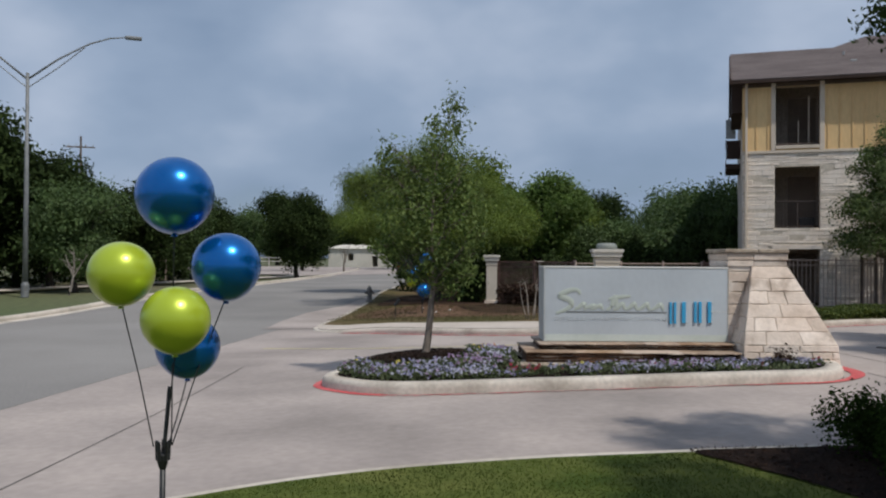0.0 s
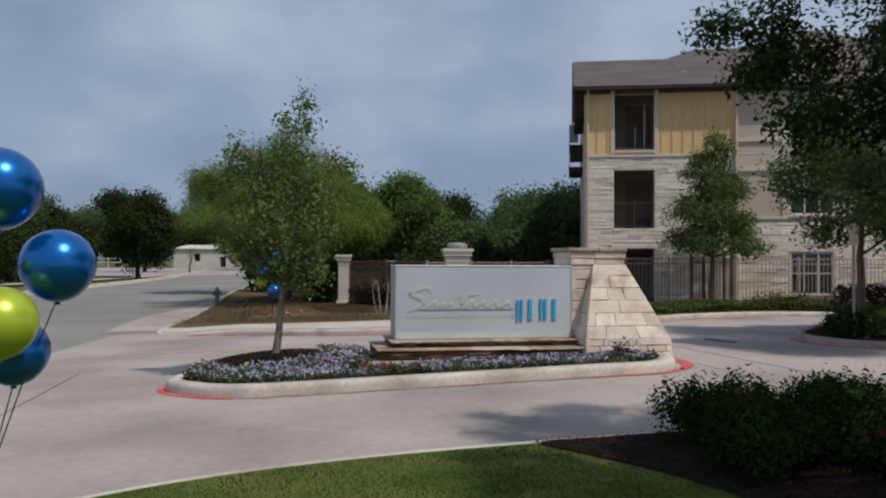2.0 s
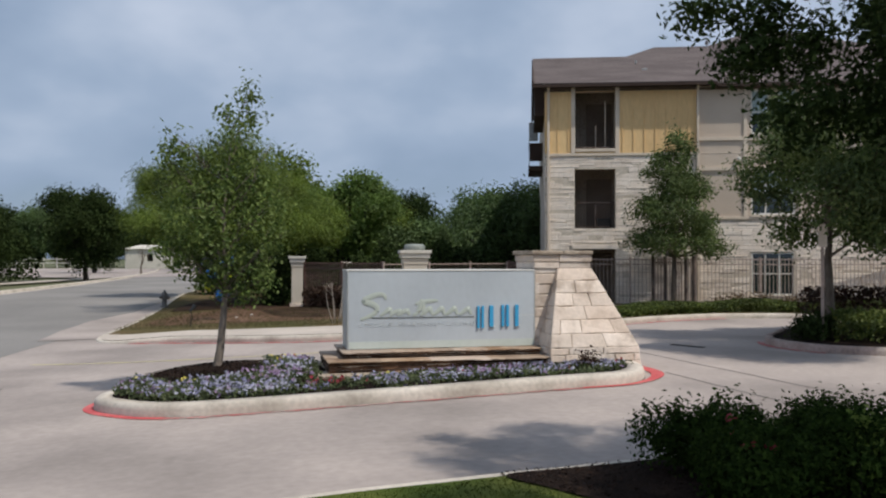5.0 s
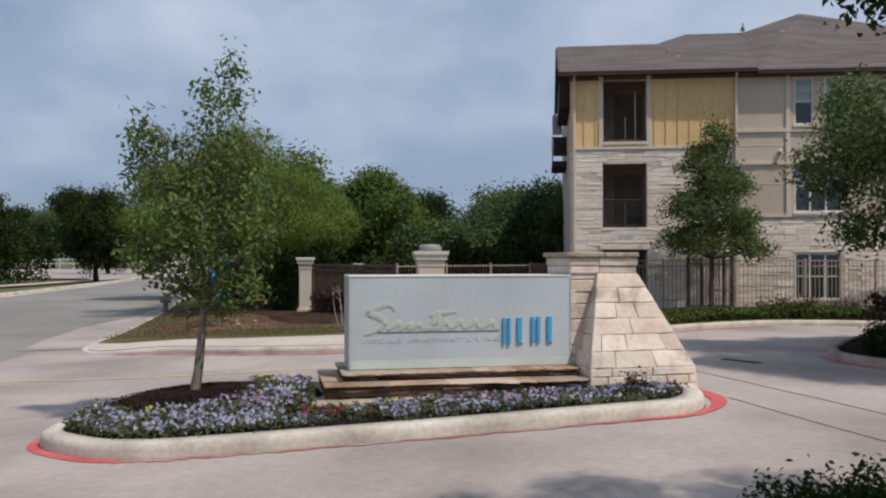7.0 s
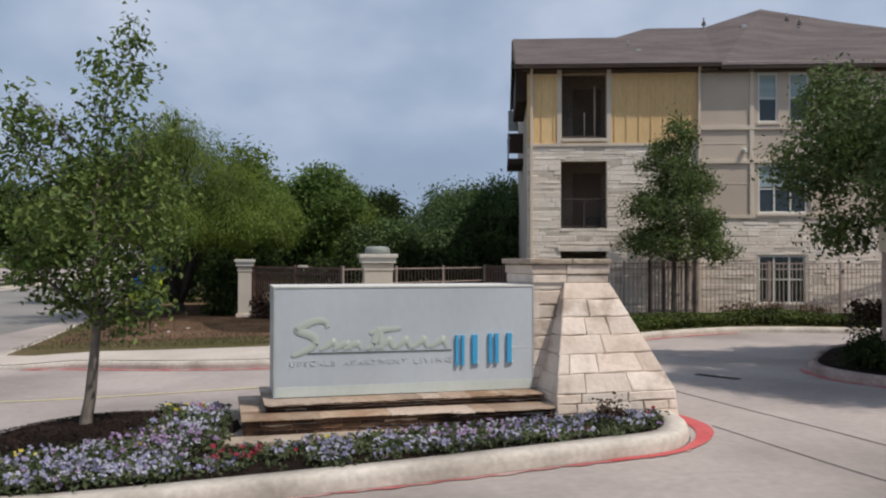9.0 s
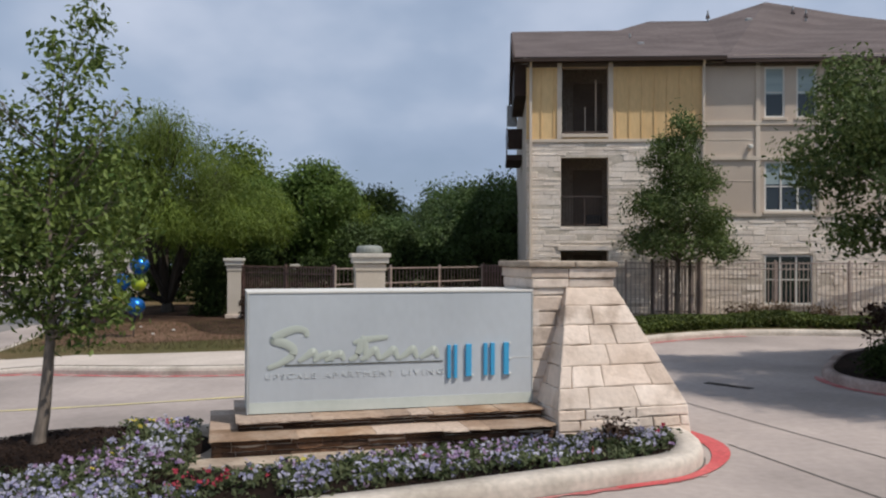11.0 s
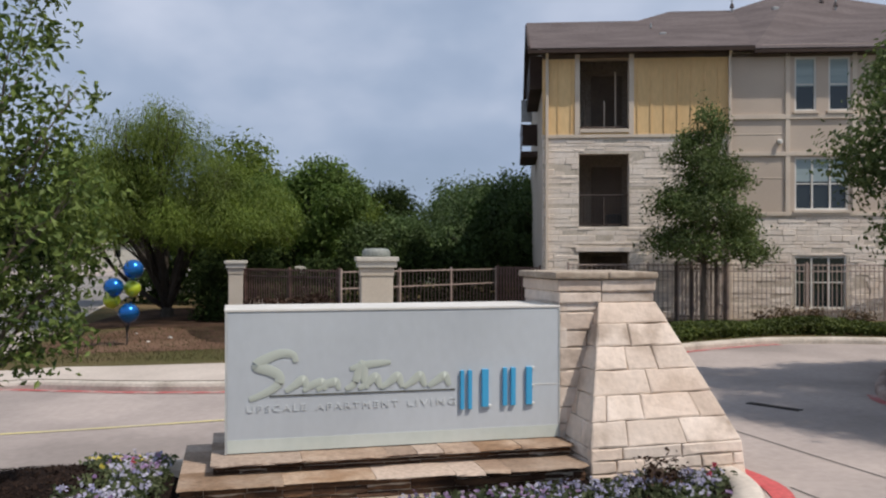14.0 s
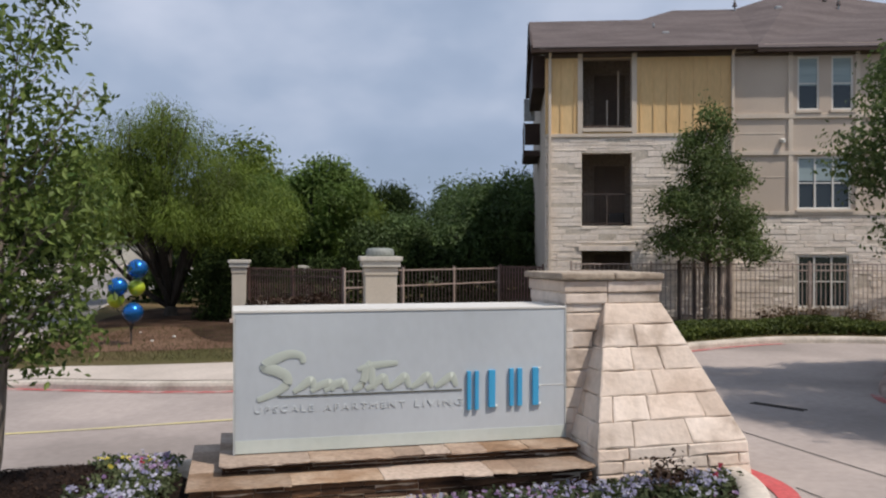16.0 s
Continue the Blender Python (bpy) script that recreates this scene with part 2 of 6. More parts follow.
LEAF_OAK = leafy("oak_leaf", (0.055, 0.094, 0.028), (0.11, 0.165, 0.055), 0.32, 0.35)
LEAF_MID = leafy("mid_green_leaf", (0.085, 0.145, 0.028), (0.16, 0.235, 0.058), 0.4, 0.35)
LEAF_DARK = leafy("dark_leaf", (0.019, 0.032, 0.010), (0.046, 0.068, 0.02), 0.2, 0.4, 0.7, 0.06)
LEAF_FIR = leafy("holly_leaf", (0.048, 0.080, 0.022), (0.155, 0.20, 0.065), 0.32, 0.4)
LEAF_HEDGE = leafy("hedge_leaf", (0.034, 0.056, 0.011), (0.122, 0.148, 0.030), 0.3, 0.35)
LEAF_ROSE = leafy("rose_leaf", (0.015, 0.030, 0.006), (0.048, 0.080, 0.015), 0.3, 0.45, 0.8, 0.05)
LEAF_SUNLIT = leafy("sunlit_rose_leaf", (0.12, 0.18, 0.03), (0.30, 0.37, 0.09), 0.4, 0.35, 0.7, 0.1)
LEAF_TWIG = leafy("twiggy_brown_leaf", (0.075, 0.05, 0.025), (0.17, 0.115, 0.065), 0.2, 0.3)
LEAF_RED = leafy("reddish_leaf", (0.04, 0.017, 0.012), (0.065, 0.04, 0.022), 0.2, 0.3)
LEAF_PANSY = leafy("pansy_leaf", (0.05, 0.073, 0.03), (0.15, 0.17, 0.08), 0.35, 0.35)
BLADE = leafy("grass_blade", (0.052, 0.080, 0.014), (0.104, 0.120, 0.028), 0.35, 0.6, 0.85, 0.1)
DRYBLADE = leafy("dry_grass_blade", (0.06, 0.062, 0.02), (0.13, 0.10, 0.05), 0.3, 0.3)
PETAL_BLUE = leafy("lavender_petal", (0.19, 0.185, 0.32), (0.38, 0.365, 0.50), 0.2, 0.25)
PETAL_MAUVE = leafy("mauve_petal", (0.20, 0.12, 0.24), (0.38, 0.27, 0.40), 0.2, 0.2)
PETAL_WHITE = leafy("white_petal", (0.31, 0.31, 0.40), (0.48, 0.47, 0.55), 0.2, 0.2)
PETAL_YELLOW = leafy("yellow_petal", (0.55, 0.45, 0.05), (0.70, 0.62, 0.15), 0.2, 0.15)
PETAL_RED = leafy("crimson_petal", (0.25, 0.015, 0.03), (0.38, 0.04, 0.07), 0.2, 0.15)
CHIP = leafy("mulch_chip", (0.009, 0.0055, 0.0045), (0.045, 0.028, 0.02), 0.0, 0.3, 0.9, 0.08)
BALLOON_BLUE = plain("blue_balloon_film", (0.004, 0.135, 0.43), 0.26, 0.7, 0.6, 0.4)
BALLOON_GREEN = plain("lime_balloon_film", (0.43, 0.53, 0.03), 0.32, 0.3, 0.5, 0.35)
BLACK = plain("black_plastic", (0.012, 0.012, 0.012), 0.45)
CARBLACK = plain("black_car_paint", (0.008, 0.009, 0.010), 0.25, 0.0, 0.5, 0.6)
TYRE = surf("tyre_rubber", (0.012, 0.012, 0.012), (0.02, 0.02, 0.02), 0.85, 5.0, 40.0, 0.2)
CHROME = plain("dull_steel", (0.45, 0.45, 0.45), 0.35, 0.9)
TAILRED = plain("tail_light_red", (0.30, 0.01, 0.01), 0.25)
GALV = surf("galvanised_steel", (0.28, 0.29, 0.29), (0.36, 0.37, 0.37), 0.5, 2.0, 20.0, 0.05, metal=0.5)
DULLPOLE = surf("weathered_pole_steel", (0.15, 0.155, 0.155), (0.21, 0.215, 0.215), 0.6, 2.0, 20.0, 0.05, metal=0.3)
JOINT = plain("joint_filler", (0.10, 0.09, 0.08), 0.9)
IRON = surf("cast_iron", (0.03, 0.028, 0.026), (0.06, 0.05, 0.045), 0.7, 4.0, 30.0, 0.3, metal=0.4)
HYDRANT = surf("weathered_hydrant_paint", (0.13, 0.12, 0.11), (0.19, 0.175, 0.16), 0.7, 4.0, 30.0, 0.2)
FARWALL = surf("far_white_wall", (0.50, 0.46, 0.40), (0.60, 0.56, 0.49), 0.9, 0.3, 8.0, 0.1)


# ---- building blocks ----
def part(name, bm, mat, parent=None, label="", smooth=False):
    me = bpy.data.meshes.new(name)
    bm.normal_update()
    bm.to_mesh(me)
    bm.free()
    me.materials.append(mat)
    if smooth:
        me.polygons.foreach_set("use_smooth", [True] * len(me.polygons))
    ob = new(name, me)
    if parent:
        ob.parent = parent
    return tagged(ob, label) if label else ob


def piece(name, mesh, parent, m=None):
    ob = new(name, mesh)
    ob.parent = parent
    if m is not None:
        ob.matrix_basis = m
    return ob


def thing(name, label, category, at=(0, 0, 0), rz=0.0, group="", kind=""):
    ob = new(name)
    ob.matrix_world = pose(*at, 0, 0, rz)
    return tagged(ob, label, category, group, kind)


def box(bm, x0, x1, y0, y1, z0, z1, bevel=0.0):
    r = bmesh.ops.create_cube(bm, size=1.0)
    for v in r["verts"]:
        v.co = Vector(((x0 + x1) / 2 + v.co.x * (x1 - x0), (y0 + y1) / 2 + v.co.y * (y1 - y0), (z0 + z1) / 2 + v.co.z * (z1 - z0)))
    if bevel:
        edges = list({e for v in r["verts"] for e in v.link_edges})
        bmesh.ops.bevel(bm, geom=edges, offset=bevel, segments=2, affect="EDGES", profile=0.6)
    return bm


def boxed(x0, x1, y0, y1, z0, z1, bevel=0.0):
    return box(bmesh.new(), x0, x1, y0, y1, z0, z1, bevel)


def rough_box(x0, x1, y0, y1, z0, z1, rng, jag=0.012, cell=0.09):
    """A split stone slab whose front edge runs unevenly."""
    n = max(2, int((x1 - x0) / cell))
    bm = bmesh.new()
    cols = []
    for k in range(n + 1):
        x = x0 + (x1 - x0) * k / n
        f, g, t = y0 + rng.uniform(-jag, jag), y0 + rng.uniform(-jag, jag), z1 + rng.uniform(-0.25, 0.25) * jag
        cols.append([bm.verts.new(c) for c in ((x, y1, z0), (x, g, z0 + rng.uniform(0, 0.5) * jag), (x, f - 0.004, (z0 + z1) / 2), (x, f + 0.006, t - 0.004), (x, f + 0.02, t), (x, y1, z1))])
    for a, b in zip(cols, cols[1:]):
        for k in range(6):
            bm.faces.new((a[k], b[k], b[(k + 1) % 6], a[(k + 1) % 6]))
    bm.faces.new(cols[0])
    bm.faces.new(cols[-1][::-1])
    bmesh.ops.recalc_face_normals(bm, faces=bm.faces)
    return bm


def tube(bm, pts, radii, n=6, cap=True):
    pts = [Vector(p) for p in pts]
    rings = []
    for i, p in enumerate(pts):
        way = (pts[min(i + 1, len(pts) - 1)] - pts[max(i - 1, 0)]).normalized()
        side = way.cross(Vector((0, 0, 1)) if abs(way.z) < 0.9 else Vector((1, 0, 0))).normalized()
        other = way.cross(side)
        r = radii[i] if isinstance(radii, (list, tuple)) else radii
        rings.append([bm.verts.new(p + r * (math.cos(a) * side + math.sin(a) * other)) for a in [2 * math.pi * k / n for k in range(n)]])
    for a, b in zip(rings, rings[1:]):
        for k in range(n):
            bm.faces.new((a[k], a[(k + 1) % n], b[(k + 1) % n], b[k]))
    if cap:
        bm.faces.new(rings[0][::-1])
        bm.faces.new(rings[-1])
    bmesh.ops.recalc_face_normals(bm, faces=bm.faces)
    return bm


def tubed(pts, radii, n=6):
    return tube(bmesh.new(), pts, radii, n)


def lathe(profile, n=20):
    """A turned form from (radius, height) pairs."""
    bm = bmesh.new()
    rings = [[bm.verts.new((max(r, 1e-4) * math.cos(2 * math.pi * k / n), max(r, 1e-4) * math.sin(2 * math.pi * k / n), z)) for k in range(n)] for r, z in profile]
    for a, b in zip(rings, rings[1:]):
        for k in range(n):
            bm.faces.new((a[k], a[(k + 1) % n], b[(k + 1) % n], b[k]))
    bm.faces.new(rings[0][::-1])
    bm.faces.new(rings[-1])
    bmesh.ops.recalc_face_normals(bm, faces=bm.faces)
    return bm


def step(a):
    a = min(1.0, max(0.0, a))
    return a * a * (3 - 2 * a)


def G(x, y):
    """The height of the paved ground: it falls towards the main road."""
    return -0.36 * step((5 - x) / 12) * (1 - step((y - 24) / 16))


def smooth_line(pts, closed=False, per=6):
    """Points along a Catmull-Rom line through pts."""
    pts, out, n = [Vector((*p, 0)) for p in pts], [], len(pts)
    for i in range(n if closed else n - 1):
        p = [pts[(i + k) % n] if closed else pts[min(max(i + k, 0), n - 1)] for k in (-1, 0, 1, 2)]
        for s in range(per):
            t = s / per
            q = 0.5 * (2 * p[1] + (p[2] - p[0]) * t + (2 * p[0] - 5 * p[1] + 4 * p[2] - p[3]) * t * t + (3 * p[1] - p[0] - 3 * p[2] + p[3]) * t ** 3)
            out.append((q.x, q.y))
    if not closed:
        out.append((pts[-1].x, pts[-1].y))
    return out


def offset(line, d, closed=False):
    """The line shifted by d to its left."""
    out, n = [], len(line)
    for i, p in enumerate(line):
        a, b = (line[i - 1], line[(i + 1) % n]) if closed else (line[max(i - 1, 0)], line[min(i + 1, n - 1)])
        w = Vector((b[0] - a[0], b[1] - a[1])).normalized()
        out.append((p[0] - w.y * d, p[1] + w.x * d))
    return out


def sheet(outline, lift=0.0, cell=1.5, mound=None):
    """A flat piece of ground inside an outline, laid on the fall of the ground."""
    bm = bmesh.new()
    bm.faces.new([bm.verts.new((x, y, 0)) for x, y in outline])
    for axis in (0, 1):
        low, high = min(p[axis] for p in outline), max(p[axis] for p in outline)
        k = math.floor(low / cell) + 1
        while k * cell < high:
            c, nrm = [0, 0, 0], [0, 0, 0]
            c[axis], nrm[axis] = k * cell, 1
            bmesh.ops.bisect_plane(bm, geom=bm.verts[:] + bm.edges[:] + bm.faces[:], plane_co=c, plane_no=nrm)
            k += 1
    bmesh.ops.triangulate(bm, faces=[f for f in bm.faces if len(f.verts) > 4])
    for v in bm.verts:
        v.co.z = G(v.co.x, v.co.y) + lift + (mound(v.co.x, v.co.y) if mound else 0)
    for f in bm.faces:
        f.normal_update()
        if f.normal.z < 0:
            f.normal_flip()
    return bm


def verge_dip(x, y):
    """The verge sinks to the road's level towards the main road."""
    return -0.115 * (1 - step((x + 5.4) / 2.6)) * (1 - step((y - 34) / 8))


def ribbon(line, left, right, lift, closed=False, across=1):
    bm = bmesh.new()
    lanes = [offset(line, left + (right - left) * k / across, closed) for k in range(across + 1)]
    rows = [[bm.verts.new((x, y, G(x, y) + lift)) for x, y in pair] for pair in zip(*lanes)]
    for i in range(len(rows) if closed else len(rows) - 1):
        p, q = rows[i], rows[(i + 1) % len(rows)]
        for k in range(across):
            bm.faces.new((p[k], p[k + 1], q[k + 1], q[k]))
    bmesh.ops.recalc_face_normals(bm, faces=bm.faces)
    return bm


def kerb(line, closed=False, width=0.2, height=0.15, side=1, dip=None):
    """A rounded concrete kerb; its road face lies on the line, its body to the left of it (side=1)."""
    prof = [(0.0, -0.1), (0.0, height * 0.55), (0.02, height * 0.85), (0.05, height), (width, height), (width, -0.1)]
    bm = bmesh.new()
    lines = [offset(line, side * o, closed) for o, _ in prof]
    rings = [[bm.verts.new((lines[k][i][0], lines[k][i][1], G(*line[i]) + prof[k][1] + (dip(*line[i]) if dip else 0))) for k in range(len(prof))] for i in range(len(line))]
    for i in range(len(rings) if closed else len(rings) - 1):
        a, b = rings[i], rings[(i + 1) % len(rings)]
        for k in range(len(prof) - 1):
            bm.faces.new((a[k], a[k + 1], b[k + 1], b[k]))
    bmesh.ops.recalc_face_normals(bm, faces=bm.faces)
    return bm


def structure(name, bm, mat, label, smooth=False):
    return tagged(part(name, bm, mat, None, label, smooth), kind="structure")


def cloud_mesh(name, mat, pts, normals, sizes, ratio=0.55, bend=0.25, along=None):
    """Many small four-sided leaves, each its own island, folded a little along the middle."""
    rng = np.random
    n = len(pts)
    nrm = normals / np.maximum(np.linalg.norm(normals, axis=1, keepdims=True), 1e-6)
    if along is None:
        along = np.cross(nrm, rng.normal(size=(n, 3)))
    along = along / np.maximum(np.linalg.norm(along, axis=1, keepdims=True), 1e-6)
    nrm = np.cross(np.cross(along, nrm), along)
    nrm /= np.maximum(np.linalg.norm(nrm, axis=1, keepdims=True), 1e-6)
    along /= np.maximum(np.linalg.norm(along, axis=1, keepdims=True), 1e-6)
    across = np.cross(nrm, along)
    s = sizes[:, None]
    tip, tail = pts + along * s, pts - along * s
    left = pts + across * s * ratio + nrm * s * bend
    right = pts - across * s * ratio + nrm * s * bend
    verts = np.stack([tail, right, tip, left], 1).reshape(-1, 3)
    k = np.arange(n) * 4
    faces = np.concatenate([np.stack([k, k + 1, k + 2], 1), np.stack([k, k + 2, k + 3], 1)])
    me = bpy.data.meshes.new(name)
    me.from_pydata(verts.tolist(), [], faces.tolist())
    me.materials.append(mat)
    return me


def lobes_leaves(lobes, count, size, rng, flat=0.3, droop=0.0, clump=9):
    """Leaf places in a crown made of uneven lobes (x, y, z, rx, ry, rz): thick towards their skin, with gaps."""
    lobes = np.array(lobes)
    weight = (lobes[:, 3] * lobes[:, 4] * lobes[:, 5]) ** (2 / 3)
    # twigs: leaves gather round small centres
    twigs = max(1, count // clump)
    tp = rng.choice(len(lobes), twigs, p=weight / weight.sum())
    d = rng.normal(size=(twigs, 3))
    d /= np.linalg.norm(d, axis=1, keepdims=True)
    r = rng.uniform(0.25, 1.0, twigs)[:, None] ** 0.55
    stretch = rng.uniform(0.85, 1.22, twigs)[:, None]
    centre = lobes[tp, :3] + d * r * stretch * lobes[tp, 3:]
    which = rng.integers(0, twigs, count)
    jig = rng.normal(size=(count, 3)) * size * 2.1
    pts = centre[which] + jig
    pts[:, 2] -= droop * rng.uniform(0, 1, count)
    nrm = d[which] * 0.9 + rng.normal(size=(count, 3)) * 0.6 + np.array([0, 0, flat])
    hang = d[which] * np.array([1.0, 1.0, 0.3]) * 0.75 + np.array([0, 0, -0.75]) + rng.normal(size=(count, 3)) * 0.22
    return pts, nrm, hang


def bough(bm, a, b, sag, r0, rng, n=6, sides=6):
    """A tapering limb that bends smoothly from a to b."""
    mid = a.lerp(b, 0.5) + Vector((rng.normal() * 0.07, rng.normal() * 0.07, sag)) * (b - a).length
    pts = [a * (1 - t) ** 2 + mid * 2 * t * (1 - t) + b * t * t for t in [k / n for k in range(n + 1)]]
    tube(bm, pts, [r0 * (1 - 0.9 * k / n) for k in range(n + 1)], sides)
    return pts


def tree(label, at, trunk, lobes, leaves, size, leaf, bark, seed, radius=0.12, category="tree", name="tree", lean=(0, 0), droop=0.0, group="", limb_n=None, ratio=0.5, leader=None, clump=9):
    """A tapered trunk with a limb into each lobe, and a crown of many small leaves. leader: the height to which the trunk runs on."""
    rng = np.random.default_rng(seed)
    root = thing(name, label, category, at, 0, group)
    bm = bmesh.new()
    fork = Vector((lean[0], lean[1], trunk))
    bow = Vector((rng.normal() * 0.03, rng.normal() * 0.03, 0)) * trunk
    line = [Vector((0, 0, -0.15)), Vector((0, 0, 0.02)), fork * 0.35 + bow, fork * 0.7 + bow * 0.6, fork]
    rad = [radius * 1.5, radius * 1.2, radius, radius * 0.88, radius * 0.75]
    stem = [fork]
    if leader:
        for k in range(1, 7):
            t = k / 6
            stem.append(fork + Vector((lean[0] * 0.6 * t + 0.05 * math.sin(5 * t + seed), 0.05 * math.cos(4 * t + seed), (leader - trunk) * t)))
        line += stem[1:]
        rad += [radius * (0.72 - 0.66 * k / 6) for k in range(1, 7)]
    tube(bm, line, rad, 9)
    part("trunk", bm, bark, root, "", True)
    order = sorted(lobes, key=lambda q: -q[3])[: limb_n or len(lobes)]
    for k, lo in enumerate(order):
        end = Vector(lo[:3]) + Vector((0, 0, lo[5] * 0.4))
        start = fork - Vector((0, 0, 0.05))
        r0 = radius * (0.5 if k > 2 else 0.62)
        if leader:
            want = end.z - 0.8 * math.hypot(end.x, end.y) - 0.15
            f = min(0.97, max(0.0, (want - trunk) / (leader - trunk)))
            q = f * 6
            start = stem[int(q)].lerp(stem[min(int(q) + 1, 6)], q - int(q))
            r0 = radius * (0.42 - 0.3 * f)
        bm = bmesh.new()
        pts = bough(bm, start, end, -0.06, r0, rng)
        for _ in range(6):
            d = Vector(rng.normal(size=3)).normalized()
            e = Vector(lo[:3]) + Vector((d.x * lo[3], d.y * lo[4], abs(d.z) * lo[5])) * 0.9
            bough(bm, pts[int(rng.integers(2, 6))], e, 0.05, r0 * 0.35, rng, 3, 4)
        part("limb", bm, bark, root, "", True)
    pts, nrm, hang = lobes_leaves(lobes, leaves, size, rng, droop=droop, clump=clump)
    sizes = size * rng.uniform(0.6, 1.25, leaves)
    me = cloud_mesh("crown", leaf, pts, nrm, sizes, ratio, 0.25 if ratio > 0.2 else 0.02, None if ratio > 0.2 else hang)
    crown = new("crown", me)
    crown.parent = root
    return root


def crown_lobes(rng, n, centre, radii, lobe, low=-1.0):
    """Lobes spread unevenly through an ellipsoid."""
    out = []
    for _ in range(n):
        d = rng.normal(size=3)
        d /= np.linalg.norm(d)
        d[2] = max(d[2], low)
        r = rng.uniform(0.35, 1.0) ** 0.6
        s = lobe * rng.uniform(0.65, 1.25)
        out.append((centre[0] + d[0] * r * radii[0], centre[1] + d[1] * r * radii[1], centre[2] + d[2] * r * radii[2], s, s, s * rng.uniform(0.6, 0.9)))
    return out


def shrub(label, at, lobes, leaves, size, leaf, seed, group="", stems=7, category="shrub", name="shrub"):
    rng = np.random.default_rng(seed)
    root = thing(name, label, category, at, 0, group)
    bm = bmesh.new()
    for k in range(stems):
        lo = lobes[k % len(lobes)]
        e = Vector(lo[:3]) + Vector((rng.normal() * lo[3], rng.normal() * lo[4], lo[5] * 0.6)) * 0.5
        s = Vector((lo[0] * 0.6 + rng.normal() * 0.05, lo[1] * 0.6 + rng.normal() * 0.05, -0.05))
        tube(bm, [s, s.lerp(e, 0.5) + Vector((0, 0, 0.05)), e], [0.012, 0.009, 0.004], 4)
    tagged(part("stem", bm, DARKBARK, root), kind="stuff")
    pts, nrm, _ = lobes_leaves(lobes, leaves, size, rng)
    pts[:, 2] = np.maximum(pts[:, 2], 0.01)
    me = cloud_mesh("foliage", leaf, pts, nrm, size * rng.uniform(0.6, 1.3, leaves))
    ob = new("foliage", me)
    ob.parent = root
    return root


# ---- ground, roads, kerbs ----
def ground():
    bm = bmesh.new()
    xs = [-1800, -700, -300, -140, -80, -60, -50, -44, -38, -32, -27, -22, -18, -14, -10, -7, -5, -3, -1, 1, 3, 5, 8, 12, 18, 26, 40, 70, 140, 300, 700, 1800]
    ys = [-1800, -700, -200, -80, -40, -20, -10, -4, 0, 4, 8, 12, 16, 20, 24, 27, 30, 33, 36, 40, 46, 54, 64, 80, 110, 160, 300, 700, 1800]
    grid = [[bm.verts.new((x, y, G(x, y) - 0.12)) for x in xs] for y in ys]
    for a, b in zip(grid, grid[1:]):
        for k in range(len(xs) - 1):
            bm.faces.new((a[k], a[k + 1], b[k + 1], b[k]))
    structure("ground", bm, FIELD, "rough grassy ground reaching to the horizon", True)


ground()

ROAD_MID = [(-11.0 - 0.0009 * max(0, y - 30) ** 2, y) for y in range(-60, 151, 3)]
structure("road", ribbon(ROAD_MID, 4.3, -4.6, 0.0, False, 14), ASPHALT, "worn grey asphalt of the main road")
# concrete gutter along both sides of the main road
structure("gutter", ribbon(offset(ROAD_MID, 4.3), 0.45, 0.0, 0.004), KERB, "pale concrete gutter beside the main road")
structure("kerb", kerb(offset(ROAD_MID, 4.75), side=1), KERB, "pale concrete kerb of the far roadside")

LAWN_EDGE = smooth_line([(-6.2, -14), (-6.0, -4), (-5.2, 1.5), (-3.9, 3.7), (-2.9, 4.85), (-2.09, 5.55), (-1.3, 6.1), (-0.42, 6.5), (0.75, 6.8), (2.0, 6.98), (3.4, 7.2), (6.0, 7.75), (9.5, 8.4), (14, 8.9), (20, 9.0), (34, 8.5)])
VERGE_EDGE = smooth_line([(-7.6, 60), (-6.7, 50), (-6.2, 40), (-5.75, 33), (-5.6, 28), (-5.6, 25.2), (-5.3, 23.3), (-4.6, 22.45), (-3.1, 21.9), (-0.9, 20.75), (1.0, 20.15), (3.5, 20.3), (6.2, 21.2), (9.6, 23.45), (10.86, 24.1), (12.2, 24.6), (13.4, 24.65), (14.9, 24.3), (18.5, 22.8), (24, 20.2), (34, 17)])
structure("driveway", sheet([(-6.4, -20), (36, -20), (36, 30), (-5.2, 31), (-5.4, 40), (-6.4, 58)], -0.002, 1.5), DRIVE, "pale pinkish concrete entrance drive with stains")

structure("lawn", sheet([(40, -40), (40, 8)] + offset(LAWN_EDGE, -0.14)[::-1] + [(-6.1, -40)], 0.15, 1.5), GRASS_SOIL, "mown green lawn inside the kerb")
structure("kerb_near", kerb(LAWN_EDGE, width=0.15, side=-1), KERB, "narrow pale concrete kerb along the lawn")
structure("kerb_verge", kerb(VERGE_EDGE, width=0.18, side=1, dip=verge_dip), KERB, "pale concrete kerb round the verge")
VERGE_IN = offset(VERGE_EDGE, 0.17)
structure("verge", sheet(VERGE_IN + [(60, 17), (60, 60)], 0.145, 1.0, verge_dip), DRYTURF, "dry grass verge with bare brown earth")
PAVED = [p for p in VERGE_IN if p[1] < 24.9 and p[0] < 5.5]
structure("sidewalk", sheet(PAVED + [(5.4, 22.9), (2.5, 22.3), (0.1, 22.75), (-2.0, 23.3), (-4.6, 24.25), (-5.2, 24.75)], 0.158, 1.0, verge_dip), WALKWAY, "pale concrete sidewalk behind the verge kerb")
